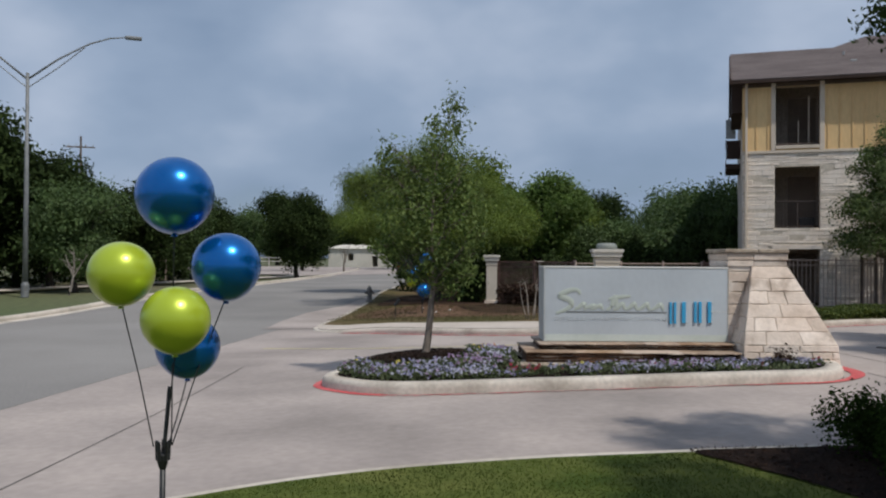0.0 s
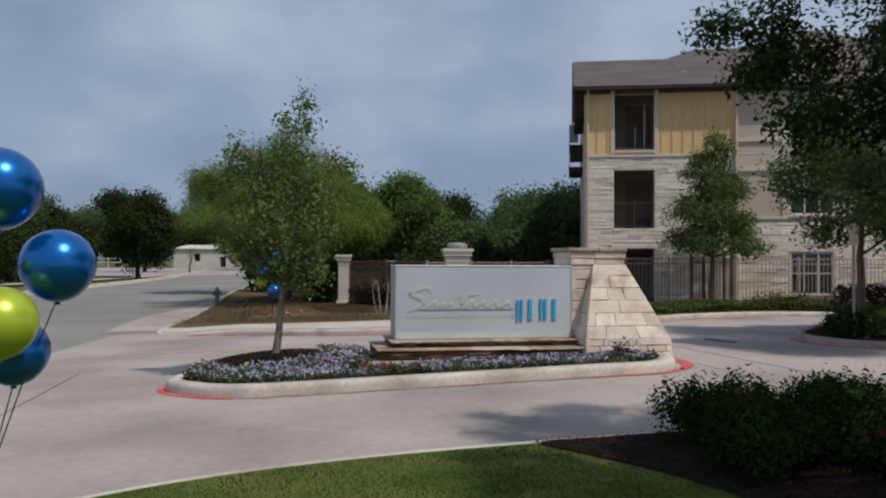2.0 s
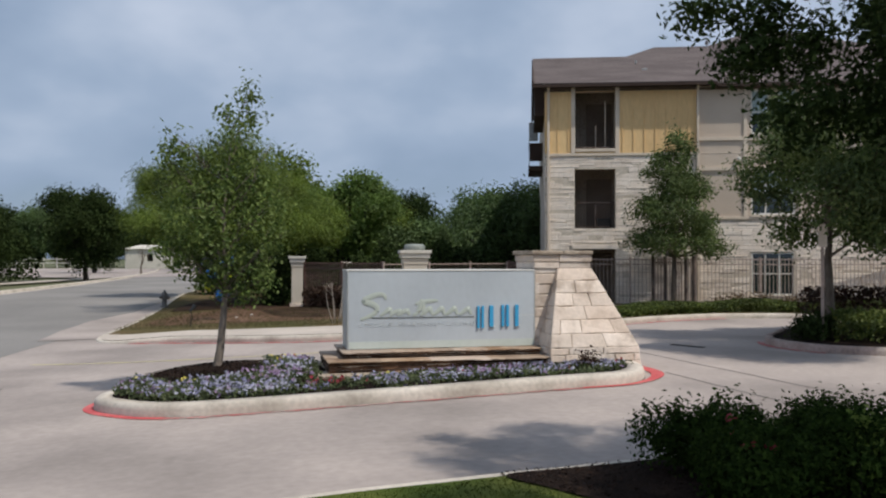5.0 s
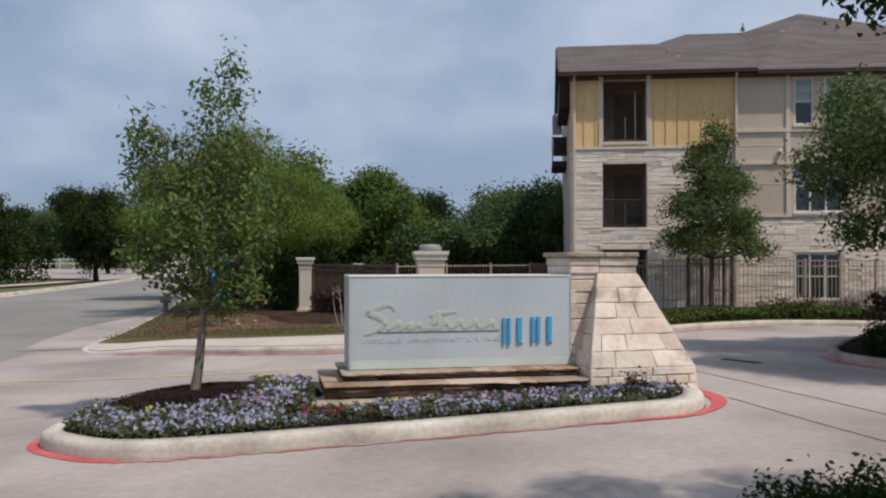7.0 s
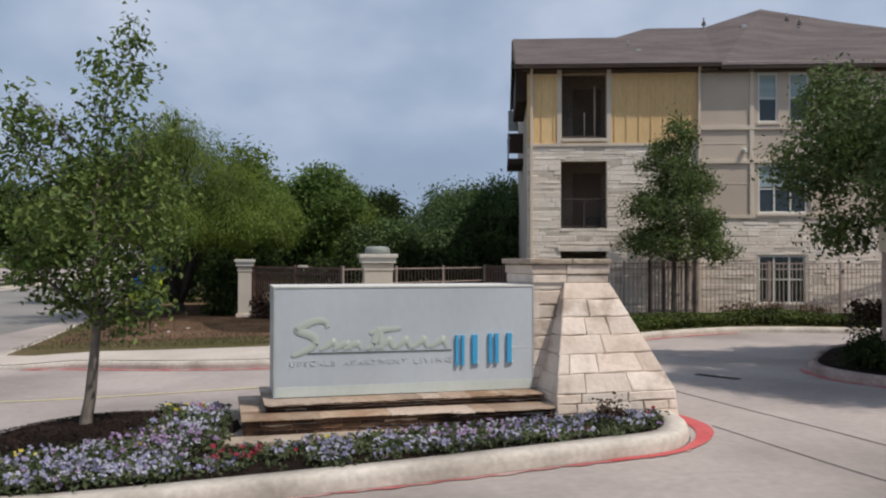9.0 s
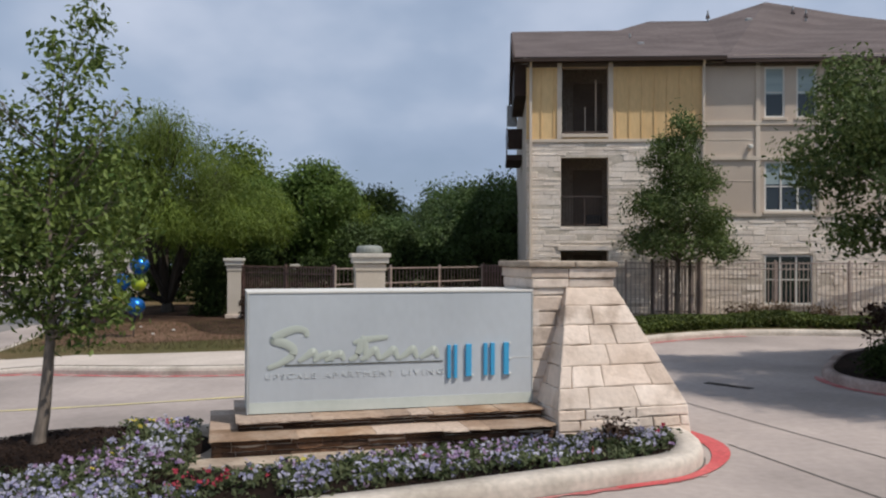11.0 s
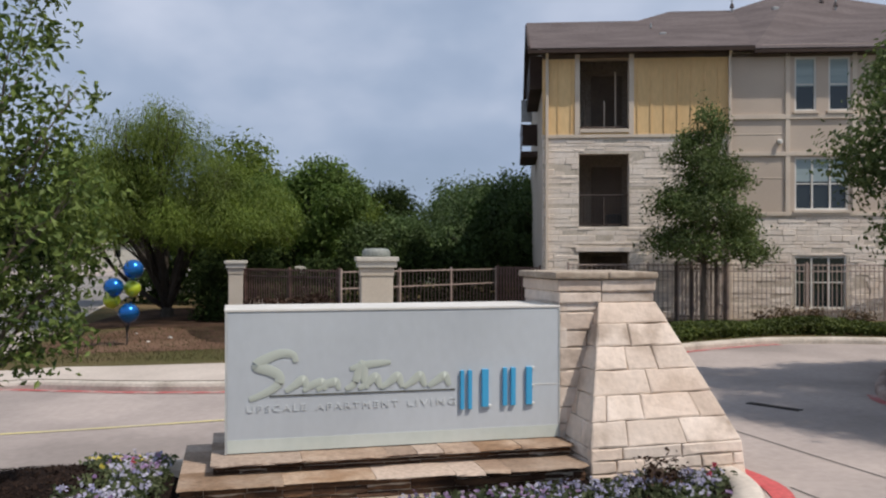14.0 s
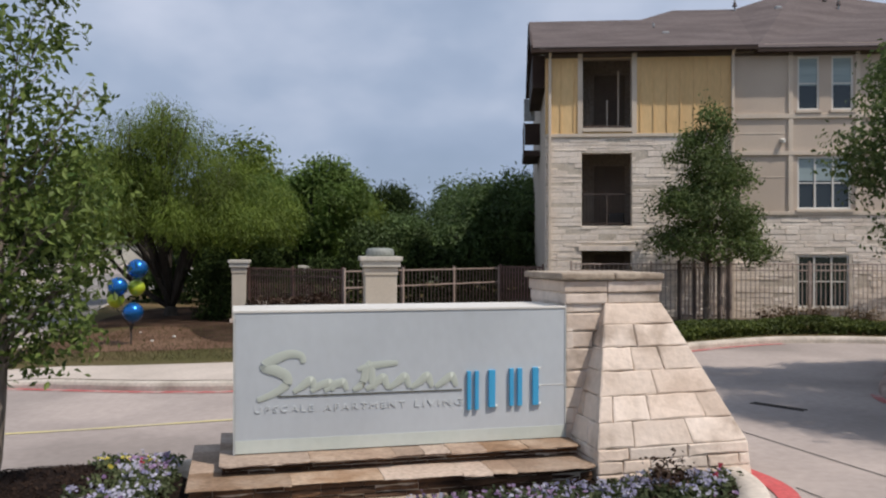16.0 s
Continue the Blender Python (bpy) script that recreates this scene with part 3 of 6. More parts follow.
structure("bare_earth", sheet(smooth_line([(-4.3, 26.6), (-2.0, 25.7), (0.4, 25.3), (1.8, 25.4), (2.2, 27.5), (1.0, 30.5), (-1.5, 31.5), (-4.0, 30.5), (-5.0, 28.4)], True, 6), 0.156, 1.0, verge_dip), EARTH, "bare reddish brown earth on the verge")
# dark sheet: ground litter, with the trees' shade put into its colour
structure("leaf_litter", sheet(smooth_line([(-5.0, 32.2), (-3.4, 31.5), (-1.9, 30.6), (-1.3, 28.6), (-0.4, 26.6), (1.4, 25.9), (2.3, 26.6), (2.3, 28.4), (0.3, 30.9), (1.6, 33.2), (0.8, 36.6), (-2.6, 37.6), (-4.6, 36.2)], True, 6), 0.164, 1.0, verge_dip), LITTER_SHADE, "dark brown leaf litter and painted tree shade on the verge")
structure("apron", sheet([(-5.45, 23.9), (-6.85, 23.6), (-7.15, 26.5), (-7.1, 29.5), (-6.5, 32.0), (-5.7, 33.5), (-5.5, 28.0)], 0.012, 0.75), DRIVE, "pale concrete apron beside the verge")
structure("red_kerb_verge", ribbon(VERGE_EDGE[44:80], -0.004, -0.19, 0.006), FADED, "faded red paint along the verge kerb")
structure("red_kerb_loop", ribbon(VERGE_EDGE[79:93], -0.004, -0.2, 0.006), FADED, "faded red paint along the loop kerb")
structure("far_sidewalk", ribbon([(-27.0, 10), (-25.6, 38), (-23.6, 52), (-22.0, 64), (-20.6, 82)], 0.9, -0.9, 0.03), WALKWAY, "pale concrete sidewalk on the far roadside")
structure("far_drive", sheet([(-60, 112), (-36, 86), (-18, 82), (-10, 96), (-12, 150), (-70, 160)], 0.02, 20.0), DRIVE, "pale concrete cross street far off")
structure("yellow_line", ribbon(smooth_line([(-5.2, 18.3), (-2.3, 17.88), (0.7, 17.78), (3.5, 17.95), (6.0, 18.6)]), 0.05, -0.05, 0.005), YELLOWLINE, "thin faded yellow line on the drive")
# tooled joints in the concrete
for line in ([(6.13, 13.3), (6.27, 12.2), (6.38, 11.35), (6.52, 10.5), (6.9, 8.2)], [(6.55, 17.2), (6.83, 15.7), (7.1, 14.1), (7.3, 13.0), (7.42, 12.2), (7.9, 9.0)],
             [(-3.75, 4.0), (-3.85, 6.38), (-3.95, 8.2), (-4.15, 11.0), (-4.55, 15.0)]):
    structure("joint", ribbon(smooth_line(line), 0.012, -0.012, 0.003), JOINT, "dark joint in the drive concrete")


def drain():
    d = thing("drain_grate", "dark iron slot drain set in the drive concrete", "drain", (8.15, 17.1, G(8.1, 17.1) + 0.002), -58)
    bm = boxed(-0.39, 0.39, -0.06, -0.045, -0.02, 0.012, 0.003)
    part("frame", box(bm, -0.39, 0.39, 0.045, 0.06, -0.02, 0.012, 0.003), IRON, d)
    bar = boxed(-0.008, 0.008, -0.045, 0.045, -0.02, 0.008)
    first = part("slat", bar, IRON, d)
    for k in range(22):
        piece("slat", first.data, d, pose(-0.37 + k * 0.034, 0, 0))


drain()

# ---- planted island with the sign ----
ISLAND = smooth_line([(-2.43, 12.45), (-1.82, 11.64), (-1.15, 11.31), (-0.3, 11.25), (1.0, 11.33), (2.55, 11.51), (4.32, 11.9), (5.17, 12.2), (5.63, 12.9), (5.7, 13.75), (5.35, 14.7), (4.3, 15.25), (2.0, 15.2), (0.0, 14.95), (-1.3, 14.55), (-2.15, 13.7)], True, 6)


def mound(x, y):
    return 0.22 * step(1.15 - math.hypot((x + 0.8) / 2.0, (y - 13.6) / 1.9))


structure("kerb_island", kerb(ISLAND, True, 0.26, 0.16, 1), KERB, "broad pale concrete kerb round the planted island", True)


def worn_strip(line, near, wide, lift):
    """A strip of paint whose outer edge is worn away unevenly."""
    fine = smooth_line(line, False, 3)
    n = len(fine)
    inner = offset(fine, -near)
    bm = bmesh.new()
    rows = []
    for i, (x, y) in enumerate(fine):
        t = i / (n - 1)
        w = wide * (0.45 + 0.55 * abs(2 * t - 1) ** 1.5) * (0.75 + 0.25 * math.sin(i * 1.7) + 0.18 * math.sin(i * 0.61 + 1))
        q = offset(fine, -near - w)[i]
        rows.append([bm.verts.new((px, py, G(px, py) + lift)) for px, py in (inner[i], q)])
    for p, q in zip(rows, rows[1:]):
        bm.faces.new((p[0], p[1], q[1], q[0]))
    bmesh.ops.recalc_face_normals(bm, faces=bm.faces)
    return bm


def swelling(line, near, thin, wide, lift):
    """A strip of paint beside the kerb that widens along the line."""
    n = len(line)
    grow = [(wide - thin) * step((i / n - 0.2) * 2.3) for i in range(n)]
    inner = [offset(line, -near - 0.5 * grow[i])[i] for i in range(n)]
    outer = [offset(line, -near - thin - grow[i])[i] for i in range(n)]
    bm = bmesh.new()
    rows = [[bm.verts.new((x, y, G(x, y) + lift)) for x, y in pair] for pair in zip(inner, outer)]
    for p, q in zip(rows, rows[1:]):
        bm.faces.new((p[0], p[1], q[1], q[0]))
    bmesh.ops.recalc_face_normals(bm, faces=bm.faces)
    return bm


structure("red_kerb_front", worn_strip(ISLAND[11:46], 0.02, 0.15, 0.006), FADED, "worn strip of red paint along the island kerb")
structure("kerb_crack", ribbon(ISLAND[10:48], -0.002, -0.02, 0.004), JOINT, "dark dirty seam between kerb and drive")
structure("red_kerb_nose", swelling(ISLAND[36:62], 0.012, 0.10, 0.36, 0.009), RED, "bright red paint round the island's end")
structure("red_kerb_island", ribbon(ISLAND[-6:] + ISLAND[:12], -0.004, -0.14, 0.006), RED, "worn red paint round the island kerb")
structure("island_soil", sheet(offset(ISLAND, 0.24, True), 0.13, 0.5, mound), MULCH, "dark bark mulch in the island bed", True)


# ---- stone laid on a four-cornered face ----
def stones(parent, corners, rows, mat, rng, wide=(0.22, 0.42), proud=0.035, joint=0.008, name="stone", lap=0.0, laid=None):
    """Rough blocks in courses on a face given by lower left, lower right, upper right, upper left; rows: heights as shares."""
    a, b, c, d = [Vector(p) for p in corners]
    nrm = (b - a).cross(d - a).normalized()

    def on(s, t):
        return (a.lerp(b, s)).lerp(d.lerp(c, s), t)

    total, t0 = sum(rows), 0.0
    for course, h in enumerate(rows):
        t1 = t0 + h / total
        length = (on(1, (t0 + t1) / 2) - on(0, (t0 + t1) / 2)).length
        tall = (on(0.5, t1) - on(0.5, t0)).length
        cuts, s = [0.0], 0.0
        if laid:
            cuts, s = [0.0, *laid[course], 1.0], 1.0
        while s < 1:
            s += rng.uniform(*wide) / length
            if 1 - s < 0.55 * wide[0] / length:
                s = 1.0
            cuts.append(min(s, 1.0))
        for s0, s1 in zip(cuts, cuts[1:]):
            js, jt = joint / length, joint / tall * (t1 - t0)
            lift = proud * rng.uniform(0.55, 1.15)
            e0, e1 = s0 + js * rng.uniform(0.2, 1.5), s1 - js * rng.uniform(0.2, 1.5)
            f0, f1 = t0 + jt * rng.uniform(0.3, 1.0), t1 - jt * rng.uniform(0.3, 1.0)
            if s0 == 0:
                e0 = -lap / length
            if s1 == 1:
                e1 = 1 + lap / length
            bm = bmesh.new()
            # an uneven outline: corners, and points along the edges
            ring = [(0, 0), (0.3, 0), (0.68, 0), (1, 0), (1, 0.5), (1, 1), (0.7, 1), (0.35, 1), (0, 1), (0, 0.5)]
            wu, wv = 0.006 / length, 0.005 / tall * (t1 - t0)
            ring = [(e0 + (e1 - e0) * p + (rng.uniform(-wu, wu) if 0 < e0 and e1 < 1 else 0), f0 + (f1 - f0) * q + rng.uniform(-wv, wv)) for p, q in ring]
            cu, cv = (e0 + e1) / 2, (f0 + f1) / 2
            base = [bm.verts.new(on(u, v) - nrm * 0.06) for u, v in ring]
            bx, by = 0.012 / length, 0.012 / tall * (t1 - t0)
            shoulder = [bm.verts.new(on(u, v) + nrm * lift * rng.uniform(0.6, 0.8)) for u, v in ring]
            top = [bm.verts.new(on(u + bx * rng.uniform(0.6, 1.6) * (1 if u < cu else -1), v + by * rng.uniform(0.6, 1.6) * (1 if v < cv else -1)) + nrm * lift * rng.uniform(0.9, 1.25)) for u, v in ring]
            for low, up in ((base, shoulder), (shoulder, top)):
                for k in range(10):
                    bm.faces.new((low[k], low[(k + 1) % 10], up[(k + 1) % 10], up[k]))
            bm.faces.new(top)
            part(name, bm, mat, parent)
        t0 = t1


def hull(corners_low, corners_up):
    bm = bmesh.new()
    lo, up = [bm.verts.new(p) for p in corners_low], [bm.verts.new(p) for p in corners_up]
    n = len(lo)
    for k in range(n):
        bm.faces.new((lo[k], lo[(k + 1) % n], up[(k + 1) % n], up[k]))
    bm.faces.new(lo[::-1])
    bm.faces.new(up)
    bmesh.ops.recalc_face_normals(bm, faces=bm.faces)
    return bm


SIGN_AT, SIGN_TURN = (1.065, 13.65, 0.0), 5.4


def stroke(pts, radius):
    """A flowing raised stroke on the face of the sign."""
    line = smooth_line(pts, False, 8)
    n = len(line)
    return tubed([(x, 0, z) for x, z in line], [radius * (0.55 + 0.6 * math.sin(math.pi * (i + 0.5) / n)) for i in range(n)], 6)


def type_mesh(text):
    """Built-in type as a mesh, with its right edge."""
    cu = bpy.data.curves.new("type", "FONT")
    cu.body, cu.size, cu.extrude, cu.space_character = text, 0.083, 0.003, 1.35
    me = bpy.data.meshes.new_from_object(bpy.data.objects.new("type", cu))
    return me, max(v.co.x for v in me.vertices)


def sign():
    rng = random.Random(4)
    s = thing("entrance_sign", "pale frosted entrance sign cabinet on brown stone tiers", "sign", SIGN_AT, SIGN_TURN)
    W, Z0, Z1, D = 3.085, 0.386, 1.637, 0.72
    part("cabinet", boxed(0.0, W, 0.03, D, Z0, Z1 - 0.015, 0.006), PANELFRAME, s)
    face = part("face_panel", boxed(0.012, W - 0.012, 0.0, 0.03, Z0 + 0.005, Z1 - 0.02, 0.003), PANEL, s, "smooth frosted pale grey panel")
    part("top_cap", boxed(-0.012, W + 0.004, -0.008, D + 0.01, Z1 - 0.018, Z1 + 0.004, 0.004), WHITE, s, "white metal top cap")
    part("edge_strip", boxed(-0.006, 0.01, -0.006, D, Z0, Z1 - 0.02, 0.002), PANELFRAME, s)
    part("edge_strip", boxed(W - 0.012, W + 0.002, -0.006, 0.02, Z0, Z1 - 0.02, 0.002), PANELFRAME, s)
    # thin pale strip paints the reflection low on the panel
    part("foot_strip", boxed(0.014, W - 0.014, -0.004, 0.001, Z0 + 0.006, Z0 + 0.12), PANELGLEAM, face, "pale greenish painted reflection along the foot")
    part("seam", boxed(2.83, W - 0.02, -0.003, 0.002, 0.892, 0.898), WHITE, face)
    # flowing mark, drawn as plain ribbons: one large loop and a row of slanted waves
    loop = [(0.60, 1.17), (0.577, 1.235), (0.469, 1.25), (0.333, 1.20), (0.265, 1.145), (0.382, 1.10), (0.455, 1.05), (0.445, 0.975), (0.334, 0.905), (0.20, 0.855)]
    waves = [[(x - 0.15, 0.915), (x - 0.07, 0.965), (x, z), (x + 0.025, 0.98), (x + 0.05, 0.915)] for x, z in ((0.66, 1.015), (0.815, 0.985), (0.935, 0.985), (1.19, 1.14), (1.31, 1.02), (1.51, 1.02), (1.72, 1.02), (1.95, 1.01))]
    cross = [(1.08, 1.095), (1.23, 1.13), (1.45, 1.148)]
    for st, r in [(loop, 0.047), (cross, 0.034)] + [(w, 0.038) for w in waves]:
        ob = part("raised_stroke", stroke(st, r), SCRIPT, face, "pale green raised ribbon stroke", True)
        ob.matrix_basis = pose(0, -0.004, 0.0) @ Matrix.Diagonal((1, 0.12, 1, 1))
    # dark strip paints the shadowed edge beneath the raised strokes
    part("underline", boxed(0.375, 2.055, -0.008, 0.0, 0.874, 0.886, 0.002), STROKE_SHADOW, face, "thin dark olive line for the shadow under the strokes")
    # small grey line of letters under it
    for word, x, wide in (("UPSCALE", 0.17, 0.52), ("APARTMENT", 0.78, 0.74), ("LIVING", 1.60, 0.46)):
        full = type_mesh(word)[1]
        for k, letter in enumerate(word):
            edge = type_mesh(word[:k + 1])[1]
            me, own = type_mesh(letter)
            for v in me.vertices:
                v.co.x = (v.co.x + edge - own) * wide / full
            me.materials.append(GREYTYPE)
            piece("letter", me, face, pose(x, -0.004, 0.742, 90, 0, 0))
    # four tall blue marks, as plain upright bars
    for x0, x1, z0, z1, tabs in ((2.102, 2.138, 0.692, 1.052, ()), (2.176, 2.212, 0.692, 1.052, ()), (2.309, 2.372, 0.708, 1.056, (0.712,)), (2.513, 2.553, 0.712, 1.064, ()), (2.592, 2.637, 0.712, 1.064, ()), (2.742, 2.80, 0.712, 1.066, (0.716, 0.885, 1.05))):
        bar = part("blue_bar", boxed(x0, x1, -0.03, 0.0, z0, z1, 0.003), BLUETYPE, face, "tall bright blue bar")
        for z in tabs:
            part("tab", boxed(x1, x1 + 0.026, -0.026, 0.0, z, z + 0.014), WHITE, bar)
    # stone tiers beneath the cabinet
    for k, (x0, x1, y0, z0, z1) in enumerate(((-0.10, 3.11, -0.235, 0.27, 0.382), (-0.35, 3.11, -0.58, 0.085, 0.275))):
        tier = part("stone_tier", boxed(x0 + 0.03, x1, y0 + 0.03, 0.98, z0 - 0.1, z1 - 0.03), MORTAR, s)
        # thin dark ledge stones on the faces, flags on the tread
        for ca, cb in (((x0, y0), (x1, y0)), ((x0, 0.98), (x0, y0))):
            a, b = Vector((*ca, 0)), Vector((*cb, 0))
            way = (b - a)
            length, way = way.length, way.normalized()
            inward = Vector((-way.y, way.x, 0))
            for row in range(3):
                s0 = 0.0
                while s0 < length - 0.02:
                    s1 = min(length, s0 + rng.uniform(0.16, 0.42))
                    h0, h1 = z0 + row * (z1 - 0.018 - z0) / 3, z0 + (row + 1) * (z1 - 0.018 - z0) / 3
                    bm = rough_box(s0 + 0.003, s1 - 0.003, rng.uniform(0.0, 0.03), 0.1, h0 + 0.002, h1 - 0.003, rng, 0.007)
                    m = Matrix(((way.x, inward.x, 0, a.x), (way.y, inward.y, 0, a.y), (0, 0, 1, 0), (0, 0, 0, 1)))
                    bmesh.ops.transform(bm, matrix=m, verts=bm.verts)
                    part("ledge_stone", bm, BROWNSTONE, tier)
                    s0 = s1
        x = x0 - 0.02
        while x < x1 - 0.05:
            w2 = min(x1, x + rng.choice((0.26, 0.38, 0.5, 0.66, 0.85)) * rng.uniform(0.85, 1.15))
            if x1 - w2 < 0.15:
                w2 = x1
            part("flagstone", rough_box(x + 0.0015, w2 - 0.0015, y0 - rng.uniform(0.04, 0.09), y0 + 0.46, z1 - rng.uniform(0.016, 0.034), z1 + rng.uniform(-0.004, 0.004), rng), BUFFSTONE, tier)
            x = w2
        y = y0 + 0.464
        while y < 0.97:
            y2 = min(0.98, y + rng.uniform(0.25, 0.4))
            part("flagstone", boxed(x0 - 0.02, x0 + 0.36, y + 0.004, y2 - 0.004, z1 - 0.035, z1, 0.006), BUFFSTONE, tier)
            y = y2
    part("footing", boxed(-0.55, 3.12, -0.88, 1.1, -0.15, 0.10, 0.02), PIERCAP, s, "weathered brown stone footing slab")


sign()


def pier():
    rng = random.Random(11)
    p = thing("stone_pier", "cream limestone sign pier with a battered buttress", "pier", SIGN_AT, SIGN_TURN)
    x0, x1, y0, y1 = 3.115, 4.05, 0.05, 0.98
    core = part("core", boxed(x0 + 0.02, x1 - 0.02, y0 + 0.02, y1 - 0.02, -0.1, 1.9), MORTAR, p)
    rows = [0.17, 0.15, 0.2, 0.14, 0.18, 0.15, 0.2, 0.15, 0.17, 0.16, 0.13]
    lo, hi = -0.05, 1.885
    stones(core, [(x0, y0, lo), (x1, y0, lo), (x1, y0, hi), (x0, y0, hi)], rows, LIME, rng, (0.2, 0.44), 0.02, lap=0.02)
    stones(core, [(x0, y1, lo), (x0, y0, lo), (x0, y0, hi), (x0, y1, hi)], rows, LIME, rng, (0.3, 0.5), 0.02, lap=0.02)
    stones(core, [(x1, y0, lo), (x1, y1, lo), (x1, y1, hi), (x1, y0, hi)], rows, LIME, rng, (0.3, 0.5), 0.02, lap=0.02)
    # two wider courses under the cap
    for z, h, out in ((1.66, 0.105, 0.03), (1.77, 0.115, 0.045)):
        a = x0 - out
        while a < x1 + out - 0.02:
            b = min(x1 + out, a + rng.uniform(0.4, 0.62))
            if x1 + out - b < 0.2:
                b = x1 + out
            part("corbel_stone", boxed(a + 0.003, b - 0.003, y0 - out - rng.uniform(0, 0.012), y1 + out, z, z + h - 0.006, 0.012), LIME, p)
            a = b
    for a, b in ((x0 - 0.085, 3.58), (3.585, x1 + 0.055)):
        part("cap_stone", boxed(a, b, y0 - 0.085, y1 + 0.07, 1.888, 1.955, 0.018), PIERCAP, p, "rough weathered brown capstone")
    # battered buttress on an upright plinth, leaning on the pier
    L = [(3.15, -0.64, -0.05), (4.70, -0.58, -0.05), (4.80, 1.15, -0.05), (3.15, 1.15, -0.05)]
    M = [(3.17, -0.58, 0.39), (4.67, -0.52, 0.39), (4.74, 1.10, 0.39), (3.17, 1.10, 0.39)]
    U = [(3.51, 0.02, 1.655), (4.07, 0.02, 1.655), (4.07, 0.85, 1.655), (3.51, 0.85, 1.655)]
    inset = [(0.05, 0.06), (-0.05, 0.06), (-0.05, -0.05), (0.05, -0.05)]

    def shrunk(ring, down):
        return [(p[0] + i[0], p[1] + i[1], p[2] - down) for p, i in zip(ring, inset)]

    plinth = part("plinth", hull(shrunk(L, 0), shrunk(M, 0)), MORTAR, p, "low plinth of thin limestone courses")
    b = part("buttress", hull(shrunk(M, 0), shrunk(U, 0.01)), MORTAR, p, "sloping buttress of squared limestone blocks")
    low = [0.105, 0.115, 0.11, 0.11]
    low_laid = [(0.22, 0.5, 0.8), (0.3, 0.66), (0.15, 0.33, 0.72, 0.94), (0.19, 0.59)]
    rows = [0.215, 0.22, 0.215, 0.21, 0.21, 0.20]
    laid = [(0.23, 0.63), (0.09, 0.375, 0.81), (0.48,), (0.31, 0.63), (0.4,), ()]
    for part_of, A, C, heights, cuts in ((plinth, L, M, low, low_laid), (b, M, U, rows, laid)):
        stones(part_of, [A[0], A[1], C[1], C[0]], heights, LIME, rng, (0.24, 0.58), 0.022, 0.005, lap=0.022, laid=cuts)
        stones(part_of, [A[3], A[0], C[0], C[3]], heights, LIME, rng, (0.3, 0.5), 0.022, 0.005, lap=0.012)
        stones(part_of, [A[1], A[2], C[2], C[1]], heights, LIME, rng, (0.35, 0.6), 0.022, 0.005, lap=0.012)


pier()


# ---- gate pillars and fences ----
def gate_pillar(label, at, w, h, dome=True):
    p = thing("gate_pillar", label, "pillar", at, 0)
    r = w / 2
    part("shaft", boxed(-r, r, -r, r, -0.3, h - 0.36, 0.015), STUCCO, p)
    for z, o in ((h - 0.37, 0.02), (h - 0.2, 0.07), (h - 0.07, 0.11)):
        part("moulding", boxed(-r - o, r + o, -r - o, r + o, z, z + (0.16 if o < 0.1 else 0.09), 0.012), CAPSTONE if o > 0.05 else STUCCO, p)
    part("plinth", boxed(-r - 0.06, r + 0.06, -r - 0.06, r + 0.06, -0.3, 0.28, 0.02), LIME, p)
    if dome:
        part("lamp_base", lathe([(0.29, h + 0.02), (0.30, h + 0.05), (0.29, h + 0.15), (0.24, h + 0.19), (0.1, h + 0.2)], 20), surf_green, p, "round grey-green lamp housing", True)


surf_green = surf("verdigris_grey", (0.18, 0.20, 0.18), (0.26, 0.27, 0.24), 0.6, 2.0, 20.0, 0.1)
gate_pillar("tall buff stucco gate pillar with moulded cap", (3.1, 24.0, 0.0), 0.66, 2.03)
gate_pillar("narrow buff stucco gate pillar on a plinth", (-0.47, 31.65, -0.1), 0.40, 1.98, False)
gate_pillar("narrow buff stucco gate pillar on a plinth", (1.41, 34.6, 0.0), 0.26, 1.66, False)


def fence(label, a, b, height, gap=0.105, post=2.4, rails=(0.12, -0.22, -0.04), base=0.0, pick=0.008, mat=PICKET, frame_mat=PICKET):
    a, b = Vector(a), Vector(b)
    run = (b - a).length
    f = thing("fence", label, "fence", (a.x, a.y, base), math.degrees(math.atan2(b.y - a.y, b.x - a.x)))
    for r in rails:
        z = r if r > 0 else height + r
        part("rail", boxed(0, run, -0.018, 0.018, z - 0.018, z + 0.018, 0.004), frame_mat, f)
    n = int(run / gap)
    mesh = None
    posts = max(1, round(run / post))
    for k in range(posts + 1):
        if k == 0:
            first = part("post", boxed(-0.03, 0.03, -0.03, 0.03, -0.25, height + 0.05, 0.006), frame_mat, f)
        else:
            piece("post", first.data, f, pose(k * run / posts, 0, 0))
    for k in range(1, n):
        x = k * run / n
        if mesh is None:
            o = part("picket", boxed(-pick, pick, -min(pick, 0.01), min(pick, 0.01), 0.05, height, 0.0), mat, f)
            mesh = o.data
            o.matrix_basis = pose(x, 0, 0)
        else:
            piece("picket", mesh, f, pose(x, 0, 0))
    return f


fence("brown metal picket fence before the apartments", (9.2, 30.25), (25.6, 28.1), 1.78, 0.14, base=0.05, pick=0.0105)
fence("reddish brown metal picket fence beside the gate pillar", (-0.22, 31.65), (2.45, 28.7), 1.68, 0.11, base=0.0, pick=0.016, mat=RUSTY, frame_mat=RUSTY)
fence("bronze metal drive gate with close pickets", (2.5, 28.65), (7.6, 32.9), 1.66, 0.16, rails=(0.15, -0.48, -0.04), base=0.0, pick=0.011, mat=BRONZE)
